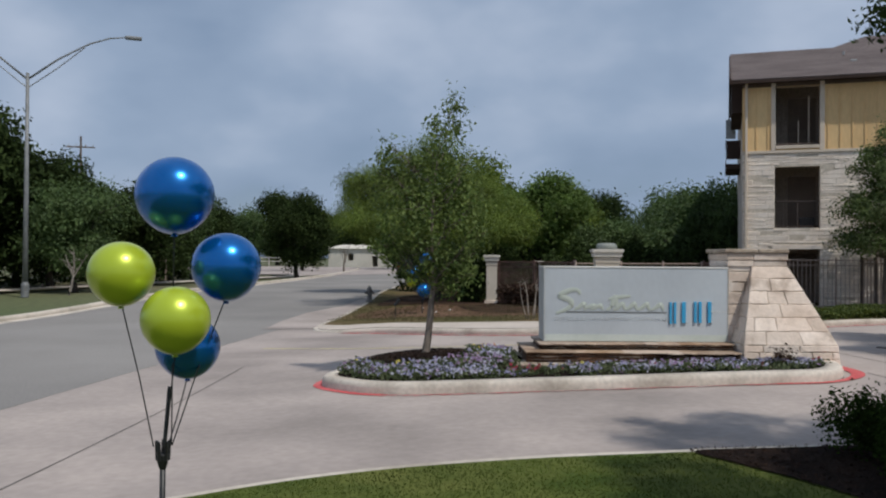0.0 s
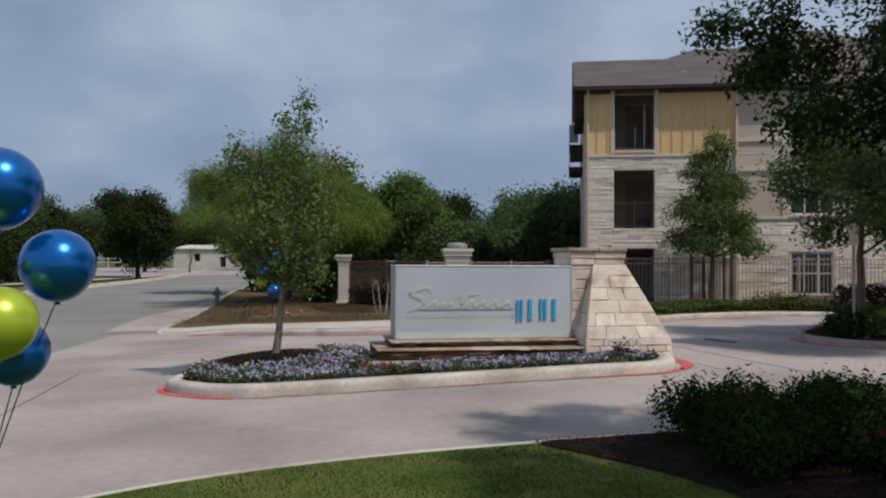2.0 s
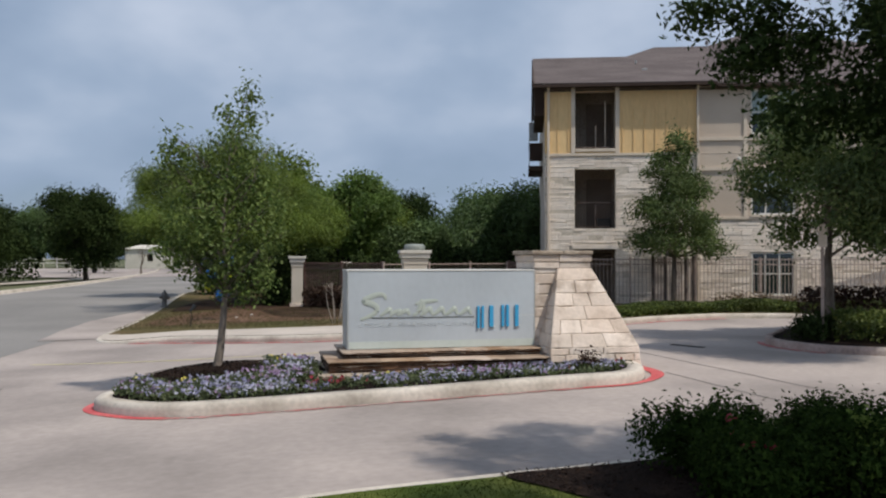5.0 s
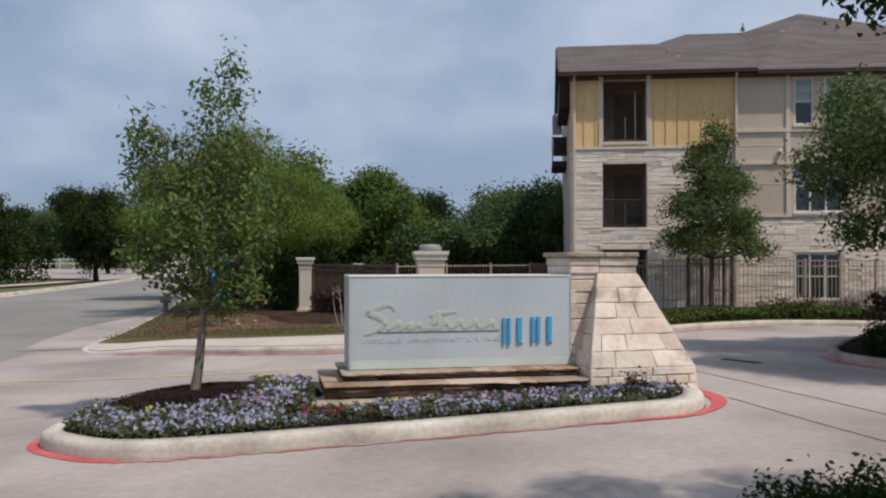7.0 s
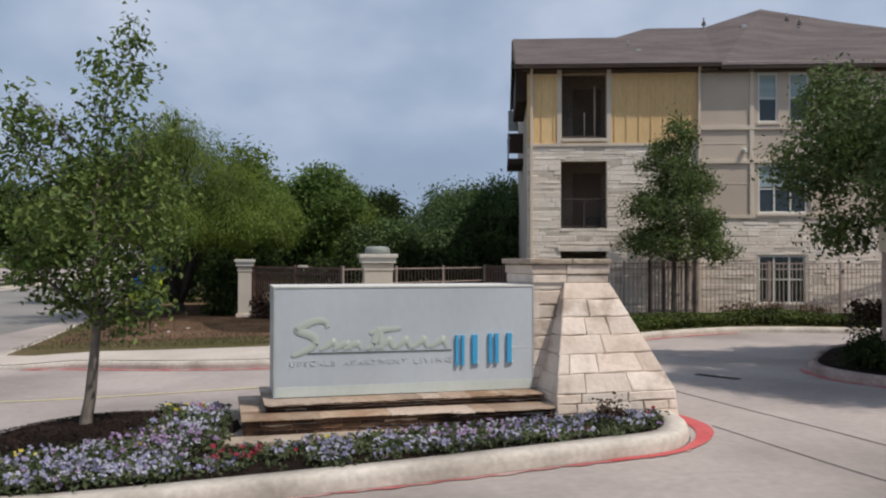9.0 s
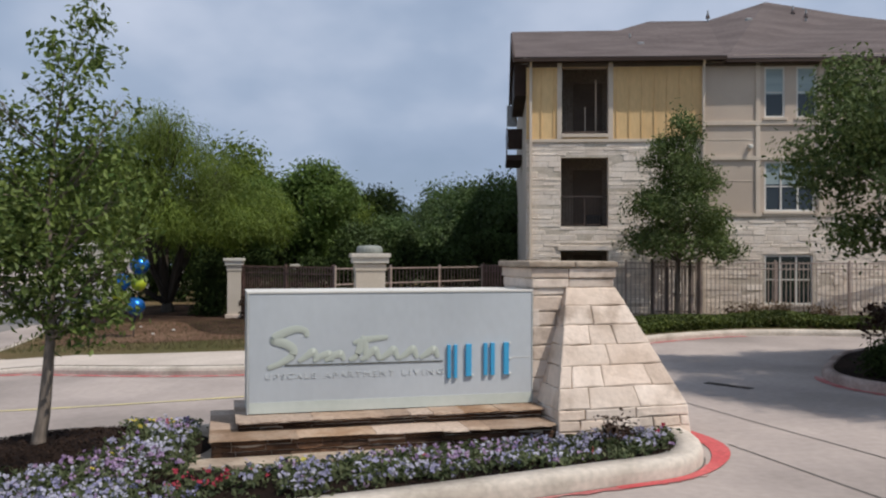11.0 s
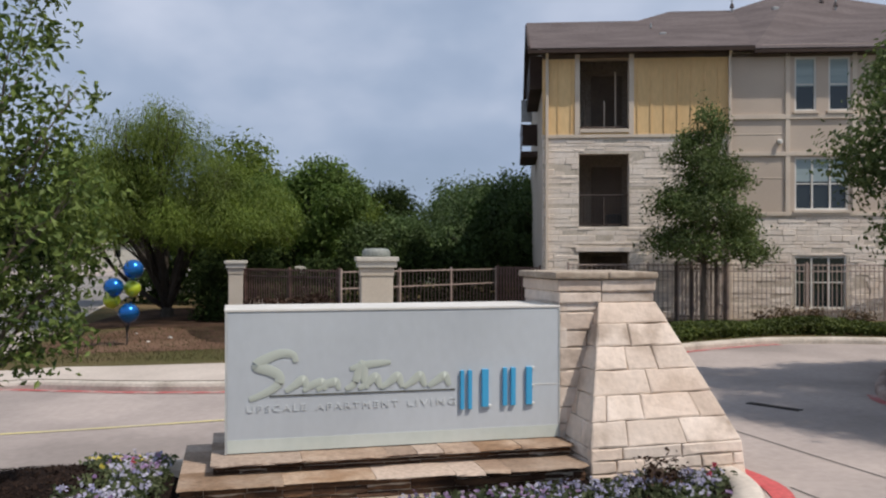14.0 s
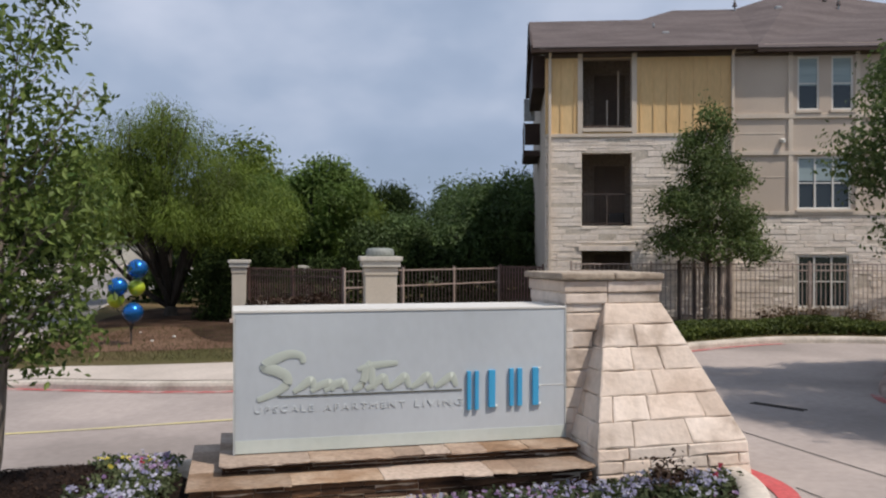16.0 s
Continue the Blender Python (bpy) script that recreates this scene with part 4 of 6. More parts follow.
fence("brown metal picket fence joining gate and building", (7.65, 32.85), (8.8, 31.95), 1.7, 0.10, 1.2, base=0.0, pick=0.028, mat=RUSTY, frame_mat=RUSTY)


def panel_gate():
    """Close brown boards before a stretch of the fence."""
    g = thing("panel_gate", "tan slatted side gate with dark posts in the picket fence", "gate", (9.2 + 3.1 * 0.9915, 30.15 - 3.1 * 0.13, 0.05), -7.47)
    for x in (0.0, 0.45, 1.18, 1.46):
        part("post", boxed(x, x + 0.09, -0.05, 0.02, -0.2, 1.86, 0.006), BRONZE, g)
    for z in (0.2, 1.6):
        part("rail", boxed(0.0, 1.5, -0.02, 0.01, z, z + 0.06, 0.004), BRONZE, g)
    first = None
    for k in range(13):
        x = 0.09 + k * 0.108
        if first is None:
            first = part("slat", boxed(0.0, 0.058, -0.035, -0.022, 0.08, 1.78, 0.003), PICKET, g)
            first.matrix_basis = pose(x, 0, 0)
        else:
            piece("slat", first.data, g, pose(x, 0, 0))


panel_gate()

# ---- apartment building ----
B = thing("apartment_building", "three-storey apartment house of limestone, yellow siding and tan stucco", "building", (10.67, 31.25, 0.0), -13.0)


def pierced(u0, u1, z0, z1, holes, v0, v1):
    """A wall with openings through its whole thickness."""
    us = sorted({u0, u1, *[h[0] for h in holes], *[h[1] for h in holes]})
    zs = sorted({z0, z1, *[h[2] for h in holes], *[h[3] for h in holes]})
    us, zs = [u for u in us if u0 <= u <= u1], [z for z in zs if z0 <= z <= z1]

    def solid(i, j):
        if not (0 <= i < len(us) - 1 and 0 <= j < len(zs) - 1):
            return False
        cu, cz = (us[i] + us[i + 1]) / 2, (zs[j] + zs[j + 1]) / 2
        return not any(h[0] < cu < h[1] and h[2] < cz < h[3] for h in holes)

    bm = bmesh.new()

    def quad(*p):
        bm.faces.new([bm.verts.new(q) for q in p])

    for i in range(len(us) - 1):
        for j in range(len(zs) - 1):
            if not solid(i, j):
                continue
            a, b, c, d = us[i], us[i + 1], zs[j], zs[j + 1]
            quad((a, v0, c), (b, v0, c), (b, v0, d), (a, v0, d))
            quad((a, v1, c), (a, v1, d), (b, v1, d), (b, v1, c))
            if not solid(i - 1, j):
                quad((a, v0, c), (a, v0, d), (a, v1, d), (a, v1, c))
            if not solid(i + 1, j):
                quad((b, v0, c), (b, v1, c), (b, v1, d), (b, v0, d))
            if not solid(i, j - 1):
                quad((a, v0, c), (a, v1, c), (b, v1, c), (b, v0, c))
            if not solid(i, j + 1):
                quad((a, v0, d), (b, v0, d), (b, v1, d), (a, v1, d))
    bmesh.ops.remove_doubles(bm, verts=bm.verts, dist=1e-4)
    return bm


O1, O2, O3 = (-0.79, 0.73, 0.0, 2.18), (-0.79, 0.73, 2.96, 5.2), (-0.77, 0.73, 5.98, 8.14)
W1, W2 = (5.70, 7.22, 0.46, 2.06), (5.70, 7.28, 3.45, 5.06)
W3A, W3B = (5.70, 6.34, 6.46, 8.10), (6.70, 7.34, 6.46, 8.10)
HOLES = [O1, O2, O3, W1, W2, W3A, W3B]
U0, U1, UY = -1.9, 17.0, 3.74


def building():
    part("front_wall", pierced(U0, U1, 0.0, 8.5, HOLES, 0.0, 0.28), TAN, B, "tan stucco front wall")
    side = part("side_wall", pierced(0.28, 14.0, 0.0, 8.5, [], 0.0, 0.28), TAN, B)
    side.matrix_basis = pose(U0 + 0.28, 0, 0, 0, 0, 90)
    part("end_wall", boxed(U1 - 0.28, U1, 0.28, 14, 0, 8.5), TAN, B)
    part("rear_wall", boxed(U0, U1, 14, 14.25, 0, 8.5), TAN, B)
    part("mortar_bed", pierced(U0 - 0.01, UY, 0.0, 5.70, [O1, O2], -0.014, 0.0), MORTAR, B)
    part("mortar_bed", pierced(UY, U1, 0.0, 3.28, [W1], -0.014, 0.0), MORTAR, B)
    # yellow board-and-batten
    yel = part("siding", pierced(U0 - 0.02, UY, 5.80, 8.42, [O3], -0.022, 0.0), YELLOW, B, "warm yellow board-and-batten siding")
    u = U0 + 0.06
    batten = None
    while u < UY - 0.05:
        if not (O3[0] - 0.2 < u < O3[1] + 0.2):
            if batten is None:
                batten = part("batten", boxed(-0.022, 0.022, -0.045, -0.020, 5.86, 8.42, 0.004), YELLOW, yel)
                batten.matrix_basis = pose(u, 0, 0)
            else:
                piece("batten", batten.data, yel, pose(u, 0, 0))
        u += 0.405
    # trims
    for a, b, c, d in ((U0 - 0.05, UY, 5.70, 5.80), (UY, U1, 6.22, 6.36), (UY, U1, 5.10, 5.23), (UY, U1, 3.28, 3.39), (UY, 5.4, 4.42, 4.45), (UY, 5.4, 5.75, 5.78)):
        part("trim_band", boxed(a, b, -0.06 if d - c > 0.05 else -0.01, 0.02, c, d, 0.006), TANTRIM, B)
    for u in (5.49, 7.46, 9.4):
        for c, d in ((3.39, 5.10), (5.23, 6.22), (6.36, 8.42)):
            part("trim_post", boxed(u - 0.07, u + 0.07, -0.05, 0.02, c, d, 0.006), TANTRIM, B)
    # downpipes
    for u in (UY + 0.02, U0 + 0.12):
        pipe = part("downpipe", boxed(u - 0.045, u + 0.045, -0.13, -0.05, 0.1, 8.15, 0.01), TANTRIM, B)
        part("elbow", tubed([(u, -0.09, 8.13), (u, -0.14, 8.22), (u, -0.42, 8.38)], 0.045, 8), TANTRIM, pipe)
    # recessed balconies
    for k, (a, b, c, d) in enumerate((O1, O2, O3)):
        bm = bmesh.new()
        box(bm, a - 0.9, b + 0.6, 2.0, 2.1, c - 0.1, d + 0.35)
        box(bm, a - 1.0, a - 0.9, 0.28, 2.1, c - 0.1, d + 0.35)
        box(bm, b + 0.6, b + 0.7, 0.28, 2.1, c - 0.1, d + 0.35)
        box(bm, a - 1.0, b + 0.7, 0.28, 2.1, c - 0.2, c - 0.02)
        box(bm, a - 1.0, b + 0.7, 0.28, 2.1, d + 0.35, d + 0.45)
        room = part("balcony", bm, INSIDE, B, "shaded recessed balcony")
        part("balcony_door", boxed(b - 0.95, b + 0.05, 1.96, 2.0, c, c + 2.03, 0.01), DOORBROWN, room)
        if k:
            z = c + (0.98 if k == 1 else 0.02)
        if k == 1:
            rail = part("railing", boxed(a, b, 0.10, 0.15, c + 0.96, c + 1.0, 0.006), BRONZE, B, "slim bronze balcony railing")
            part("bottom_rail", boxed(a, b, 0.10, 0.15, c + 0.05, c + 0.08, 0.004), BRONZE, rail)
            part("rail_post", boxed((a + b) / 2 - 0.0, (a + b) / 2 + 0.04, 0.10, 0.15, c, c + 0.98, 0.004), BRONZE, rail)
            n = 15
            bal = part("baluster", boxed(-0.004, 0.004, 0.122, 0.13, c + 0.06, c + 0.97), BRONZE, rail)
            for j in range(n):
                piece("baluster", bal.data, rail, pose(a + (j + 0.5) * (b - a) / n, 0, 0))
            part("box", boxed(b - 0.62, b - 0.1, 0.9, 1.4, c, c + 0.42, 0.03), BLACK, room, "dark box standing on the balcony")
        if k == 2:
            part("inner_post", boxed(0.41, 0.46, 0.9, 0.95, c, c + 1.95, 0.005), TANTRIM, room)
            part("inner_post", boxed(0.04, 0.075, 0.7, 0.74, c, c + 0.98, 0.005), TANTRIM, room)
            part("bottom_rail", boxed(a, b, 0.10, 0.15, c + 0.03, c + 0.09, 0.006), BRONZE, room)
            for x in (a - 0.075, b + 0.075):
                part("opening_trim", boxed(x - 0.075, x + 0.075, -0.06, 0.05, 5.80, 8.42, 0.006), TANTRIM, B)
            part("opening_trim", boxed(a, b, -0.075, 0.1, 5.86, 5.975, 0.006), TANTRIM, B)
        if k == 0:
            part("lintel", boxed(a - 0.1, b + 0.1, -0.055, 0.05, d, d + 0.16, 0.01), LIME2, B)
    # windows
    for (a, b, c, d), n, blind in ((W1, 3, 0.0), (W2, 3, 0.42), (W3A, 1, 0.5), (W3B, 1, 0.5)):
        bm = bmesh.new()
        for x0, x1, z0, z1 in ((a, b, d - 0.06, d), (a, b, c, c + 0.06), (a, a + 0.055, c + 0.06, d - 0.06), (b - 0.055, b, c + 0.06, d - 0.06)):
            box(bm, x0, x1, 0.02, 0.10, z0, z1, 0.004)
        win = part("window", bm, WHITE, B, "white framed window with dark panes")
        w = (b - a) / n
        for k in range(n):
            x0, x1 = a + k * w + (0.055 if k == 0 else 0.028), a + (k + 1) * w - (0.055 if k == n - 1 else 0.028)
            zm = (c + d) / 2
            part("pane", boxed(x0, x1, 0.065, 0.075, zm + 0.02, d - 0.06), GLASS, win)
            part("pane", boxed(x0, x1, 0.075, 0.085, c + 0.06, zm - 0.02), GLASS, win)
            part("meeting_rail", boxed(x0, x1, 0.04, 0.10, zm - 0.02, zm + 0.02, 0.004), WHITE, win)
            if blind:
                part("blind", boxed(x0, x1, 0.055, 0.063, d - 0.06 - (d - c) * blind, d - 0.06), BLIND, win, "pale slatted blind")
            if k:
                part("mullion", boxed(a + k * w - 0.028, a + k * w + 0.028, 0.03, 0.10, c + 0.06, d - 0.06, 0.004), WHITE, win)
        part("sill", boxed(a - 0.06, b + 0.06, -0.09, 0.05, c - 0.09, c - 0.004, 0.008), TANTRIM, win)
        part("room_back", boxed(a - 0.1, b + 0.1, 0.5, 0.52, c - 0.1, d + 0.1), INSIDE, win)
    # wall lamp
    lamp = part("wall_lamp", boxed(5.18, 5.30, -0.09, 0.0, 5.50, 5.60, 0.01), WHITE, B, "small white wall lamp")
    part("lamp_head", lathe([(0.03, 0.0), (0.065, 0.02), (0.07, 0.10), (0.04, 0.12)], 12), WHITE, lamp).matrix_basis = pose(5.24, -0.13, 5.45)
    # side balconies at the back, with pale screens
    for z in (5.9,):
        bal = part("side_balcony", boxed(U0 - 0.62, U0, 5.0, 8.0, z - 0.22, z, 0.02), BROWN, B, "dark projecting side balcony")
        for k in range(2):
            part("rail", boxed(U0 - 0.61, U0 - 0.57, 5.0, 8.0, z + 0.08 + k * 0.9, z + 0.13 + k * 0.9), BRONZE, bal)
        b0 = part("baluster", boxed(-0.595, -0.58, -0.008, 0.008, z, z + 1.0), BRONZE, bal)
        for j in range(20):
            piece("baluster", b0.data, bal, pose(U0, 5.1 + j * 0.145, 0))
        part("end_panel", boxed(U0 - 0.57, U0, 5.02, 5.06, z + 0.2, z + 1.0, 0.01), BROWN, bal)
    part("screen", boxed(U0 - 0.6, U0 - 0.2, 5.0, 5.05, 6.98, 7.8, 0.01), GALV, B, "pale grey balcony screen")


building()


def roof():
    r = part("roof", bmesh.new(), SHINGLE, B, "brown shingled roof with low hips")
    me = r.data
    V = [(-2.34, -0.5, 8.39), (4.40, -0.5, 8.37), (-2.34, 3.9, 10.36), (1.58, 3.9, 10.36), (3.0, 5.6, 11.14), (5.26, 5.6, 11.14), (7.9, 7.0, 12.24), (11.2, 7.0, 11.65), (17.6, -0.4, 8.30), (4.40, -0.4, 8.31),
         (-2.34, 8.4, 8.46), (17.6, 14.6, 8.4), (3.0, 14.6, 8.4), (3.0, 8.4, 8.46)]
    F = [(0, 1, 3, 2), (1, 4, 3), (1, 9, 5, 4), (9, 6, 5), (9, 8, 7, 6), (8, 11, 7), (11, 12, 6, 7), (12, 5, 6), (12, 13, 4, 5), (13, 10, 2, 3), (13, 3, 4)]
    me.from_pydata(V, [], F)
    mod = r.modifiers.new("thick", "SOLIDIFY")
    mod.thickness, mod.offset = 0.035, -1
    part("fascia", boxed(-2.34, 4.40, -0.49, -0.45, 8.24, 8.345, 0.008), BROWN, B, "dark brown eave board")
    part("fascia", boxed(4.40, 17.6, -0.39, -0.35, 8.17, 8.265, 0.008), BROWN, B)
    part("soffit", boxed(-2.32, 4.40, -0.45, 0.0, 8.28, 8.31), BROWN, B)
    part("soffit", boxed(4.40, 17.5, -0.35, 0.0, 8.22, 8.25), BROWN, B)
    # brown bands paint the soffit's shadow along the wall top
    shade_bands = (U0 - 0.02, UY, 8.15, 8.28), (UY + 0.07, U1, 8.13, 8.22)
    for a, b, c, d in shade_bands:
        part("frieze_board", boxed(a, b, -0.05, -0.002, c, d, 0.005), EAVE_SHADE, B, "brown band for the soffit shadow under the eave")
    # gable end boards and shaded overhang on the flank
    for s in (1, -1):
        y0, y1 = (-0.55, 3.9) if s == 1 else (8.4, 3.9)
        bm = bmesh.new()
        quad = [(-2.38, y0, 8.22), (-2.38, y1, 10.10), (-2.38, y1, 10.3), (-2.38, y0, 8.45)]
        a = [bm.verts.new(q) for q in quad]
        b = [bm.verts.new((q[0] + 0.06, q[1], q[2])) for q in quad]
        bm.faces.new(a)
        bm.faces.new(b[::-1])
        for k in range(4):
            bm.faces.new((a[k], a[(k + 1) % 4], b[(k + 1) % 4], b[k]))
        bmesh.ops.recalc_face_normals(bm, faces=bm.faces)
        part("barge_board", bm, BROWN, B)
    bm = bmesh.new()
    tri = [bm.verts.new(q) for q in ((U0, 0.0, 8.5), (U0, 7.8, 8.5), (U0, 3.9, 10.1))]
    bm.faces.new(tri)
    part("gable", bm, TAN, B)
    # solid dark box added for the deep shade of the flank overhang below the eave
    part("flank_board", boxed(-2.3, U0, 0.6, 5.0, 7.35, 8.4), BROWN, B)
    for u, v, h in ((1.8, 2.45, 0.14), (5.2, 5.3, 0.14), (8.6, 5.9, 0.16), (8.85, 5.2, 0.16)):
        z = 8.40 + (0.448 if u < 4 else 0.50) * (v + 0.5)
        vent = part("vent_pipe", tubed([(u, v, z - 0.3), (u, v, z + h)], 0.035, 8), GALV, B)
        part("flashing", lathe([(0.09, z - 0.15), (0.045, z + 0.0)], 10), SHINGLE, vent).matrix_basis = pose(u, v, 0)
    for u, v in ((2.02, 1.5), (6.47, 4.4)):
        z = 8.38 + (0.448 if u < 4 else 0.505) * (v + 0.45)
        part("roof_vent", boxed(u - 0.1, u + 0.1, v - 0.1, v + 0.1, z - 0.1, z + 0.05, 0.02), GALV, B, "small grey roof vent")


roof()


# ---- trees ----
R = np.random.default_rng(5)
# slender tree on the island
lob = [(0.0, 0.0, 1.75, 0.50, 0.5, 0.35), (-0.35, 0.1, 2.05, 0.5, 0.45, 0.4), (0.38, -0.1, 2.1, 0.5, 0.45, 0.42), (-0.15, -0.2, 2.45, 0.5, 0.45, 0.45), (0.35, 0.15, 2.6, 0.45, 0.4, 0.42),
       (-0.5, 0.05, 2.7, 0.38, 0.34, 0.4), (0.1, 0.1, 2.95, 0.42, 0.38, 0.42), (0.62, -0.05, 2.85, 0.26, 0.25, 0.3), (-0.45, -0.05, 3.25, 0.22, 0.2, 0.28), (0.35, 0.0, 3.4, 0.29, 0.25, 0.36),
       (0.46, 0.05, 3.8, 0.21, 0.2, 0.32), (0.5, 0.0, 4.1, 0.09, 0.1, 0.3), (-0.64, 0.0, 3.45, 0.13, 0.13, 0.2), (0.78, 0.0, 3.3, 0.12, 0.12, 0.18), (-0.02, 0.1, 3.4, 0.22, 0.2, 0.22), (0.15, -0.1, 3.75, 0.12, 0.12, 0.2)]
lob += [(-0.55, 0.0, 1.82, 0.33, 0.3, 0.2), (0.33, -0.05, 1.58, 0.4, 0.35, 0.2), (-0.1, -0.1, 1.52, 0.3, 0.3, 0.16), (0.6, 0.1, 1.75, 0.3, 0.3, 0.2), (0.62, -0.05, 1.4, 0.26, 0.25, 0.14), (0.3, -0.1, 1.28, 0.26, 0.25, 0.12), (-0.72, 0, 1.9, 0.22, 0.25, 0.14), (0.8, 0.0, 2.45, 0.26, 0.26, 0.3), (0.85, 0.0, 2.05, 0.24, 0.24, 0.26), (-0.72, 0.0, 3.05, 0.2, 0.2, 0.3)]
lob = [(x * 1.04, y, 1.25 + (z - 1.25) * 1.07, a * 1.03, b, c * 1.06) for x, y, z, a, b, c in lob]
tree("slender young shade tree with sparse small leaves in the island bed", (-0.95, 13.62, G(-0.95, 13.62) + 0.2), 1.15, lob, 8200, 0.044, LEAF_YOUNG, YOUNGBARK, 21, 0.062, lean=(0.13, 0.0), leader=3.9, clump=15)

# feathery tree behind the balloons on the verge
lob = crown_lobes(R, 30, (0.1, 0, 4.4), (2.6, 2.4, 2.0), 0.9, -0.75) + [(-2.2, -1.6, 3.0, 0.9, 0.9, 0.6), (-1.4, -2.2, 3.2, 0.9, 0.9, 0.6), (-2.6, -0.6, 3.4, 0.8, 0.8, 0.6), (0.6, -2.0, 3.0, 0.9, 0.9, 0.5), (1.8, -1.0, 2.9, 0.8, 0.8, 0.5), (-1.2, -3.0, 3.2, 0.9, 0.8, 0.5), (0.6, -3.0, 3.2, 0.9, 0.8, 0.5), (-2.9, -2.4, 3.3, 0.9, 0.8, 0.5), (2.0, -2.4, 3.1, 0.8, 0.7, 0.5), (-3.6, -0.8, 3.6, 0.8, 0.8, 0.6), (2.6, 0.2, 3.4, 0.8, 0.8, 0.7), (3.1, 0.8, 4.1, 0.8, 0.8, 0.6), (3.3, 0.5, 3.0, 0.7, 0.7, 0.5), (2.8, -1.8, 3.2, 0.8, 0.8, 0.5), (3.5, -0.7, 3.4, 0.8, 0.8, 0.5)]
tree("spreading feathery green tree with forked dark trunks", (-2.85, 34.3, 0.0), 0.38, lob, 98000, 0.066, LEAF_FEATHER, DARKBARK, 22, 0.22, droop=0.35, limb_n=12, ratio=0.19, clump=26)
lob = crown_lobes(R, 22, (-1.6, 0, 4.5), (2.3, 2.2, 1.9), 1.0, -0.8)
tree("feathery green tree with drooping fine leaves", (-4.6, 41.8, 0.0), 1.5, lob, 56000, 0.075, LEAF_FEATHER, DARKBARK, 23, 0.18, droop=0.35, limb_n=7, ratio=0.19, clump=26)
lob = crown_lobes(R, 24, (-0.35, 0, 3.7), (2.3, 1.9, 1.75), 0.7, -0.9) + [(0.9, 0, 5.2, 0.5, 0.5, 0.4), (1.5, 0, 4.7, 0.5, 0.5, 0.35), (0.2, 0, 5.5, 0.35, 0.35, 0.3)]
tree("dense dark green oak behind the gate fence", (1.75, 40.0, 0.0), 1.4, lob, 26000, 0.10, LEAF_MID, DARKBARK, 24, 0.2, limb_n=7)
lob = crown_lobes(R, 16, (0, 0, 2.7), (1.9, 1.9, 1.1), 0.8, -0.9)
tree("rounded green tree behind the gate fence", (4.9, 43.0, -0.3), 1.3, lob, 18000, 0.10, LEAF_OAK, DARKBARK, 25, 0.16, limb_n=6)

lob = crown_lobes(R, 12, (0, 0, 3.3), (1.3, 1.2, 1.7), 0.7, -0.9)
tree("narrow feathery tree behind the gate fence", (3.5, 44.0, 0.0), 0.9, lob, 13000, 0.085, LEAF_FEATHER, DARKBARK, 30, 0.12, droop=0.3, limb_n=6, ratio=0.19)

# clipped-looking evergreen before the apartments
lob = [(0, 0, 2.6, 0.7, 0.7, 0.5), (0, 0, 3.6, 0.7, 0.7, 0.6), (0.05, 0, 4.5, 0.65, 0.65, 0.6), (-0.3, 0, 4.2, 0.5, 0.5, 0.5), (0.45, 0, 4.2, 0.5, 0.5, 0.5), (0.1, 0, 5.3, 0.5, 0.5, 0.45), (0.12, 0, 5.9, 0.3, 0.3, 0.3), (-0.1, 0, 6.2, 0.1, 0.1, 0.25), (0.3, 0, 6.15, 0.1, 0.1, 0.25)]
for k in range(64):
    h = ((k * 13 % 64 + R.uniform(0, 1)) / 64) ** 1.15
    a, r = k * 2.4, (1.55 * (1 - h) ** 0.62 + 0.2) * R.uniform(0.62, 1.04)
    s = 0.47 - 0.27 * h + R.uniform(-0.03, 0.03)
    lob.append((r * math.cos(a) + 0.05, r * math.sin(a), 2.05 + 3.9 * h, s, s, s * 0.72))
tree("conical glossy evergreen tree before the fence", (12.7, 28.7, 0.1), 1.75, lob, 21000, 0.058, LEAF_FIR, BARK, 26, 0.09, limb_n=22, leader=5.6)
lob = crown_lobes(R, 26, (0.4, 0, 3.9), (1.5, 2.2, 1.9), 0.68, -0.9)
tree("broad green oak at the nose of the small bed", (11.35, 17.2, 0.1), 1.75, lob, 34000, 0.058, LEAF_FIR, BARK, 27, 0.10, limb_n=12, leader=4.6)
lob = crown_lobes(R, 20, (0, 0, 4.0), (1.8, 1.8, 1.7), 0.8, -0.9)
tree("green oak standing in the small bed", (14.3, 17.7, 0.1), 2.0, lob, 34000, 0.078, LEAF_DARK, BARK, 28, 0.12, limb_n=10, leader=4.6)

lob = crown_lobes(np.random.default_rng(77), 18, (-1.0, -1.2, 6.0), (1.5, 1.5, 1.3), 0.75, -0.9)
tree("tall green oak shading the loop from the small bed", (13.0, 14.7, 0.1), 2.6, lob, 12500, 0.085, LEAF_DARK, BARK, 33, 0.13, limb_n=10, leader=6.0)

# oak over the rose bed: boughs reaching over the drive, the lower skirt, the dense top
lob = [(-2.6, 2.35, 3.87, 0.22, 0.25, 0.15), (-2.2, 2.05, 3.87, 0.32, 0.33, 0.22), (-2.3, 2.0, 3.4, 0.26, 0.35, 0.2), (-1.9, 2.0, 3.5, 0.42, 0.42, 0.3), (-1.2, 2.2, 4.5, 0.55, 0.5, 0.4),
       (-2.1, 1.5, 2.85, 0.33, 0.35, 0.26), (-1.5, 1.4, 3.0, 0.5, 0.45, 0.35), (-1.0, 1.5, 3.5, 0.65, 0.6, 0.45), (-0.4, 1.7, 3.0, 0.6, 0.5, 0.4), (0.5, 1.6, 3.1, 0.7, 0.6, 0.45)]
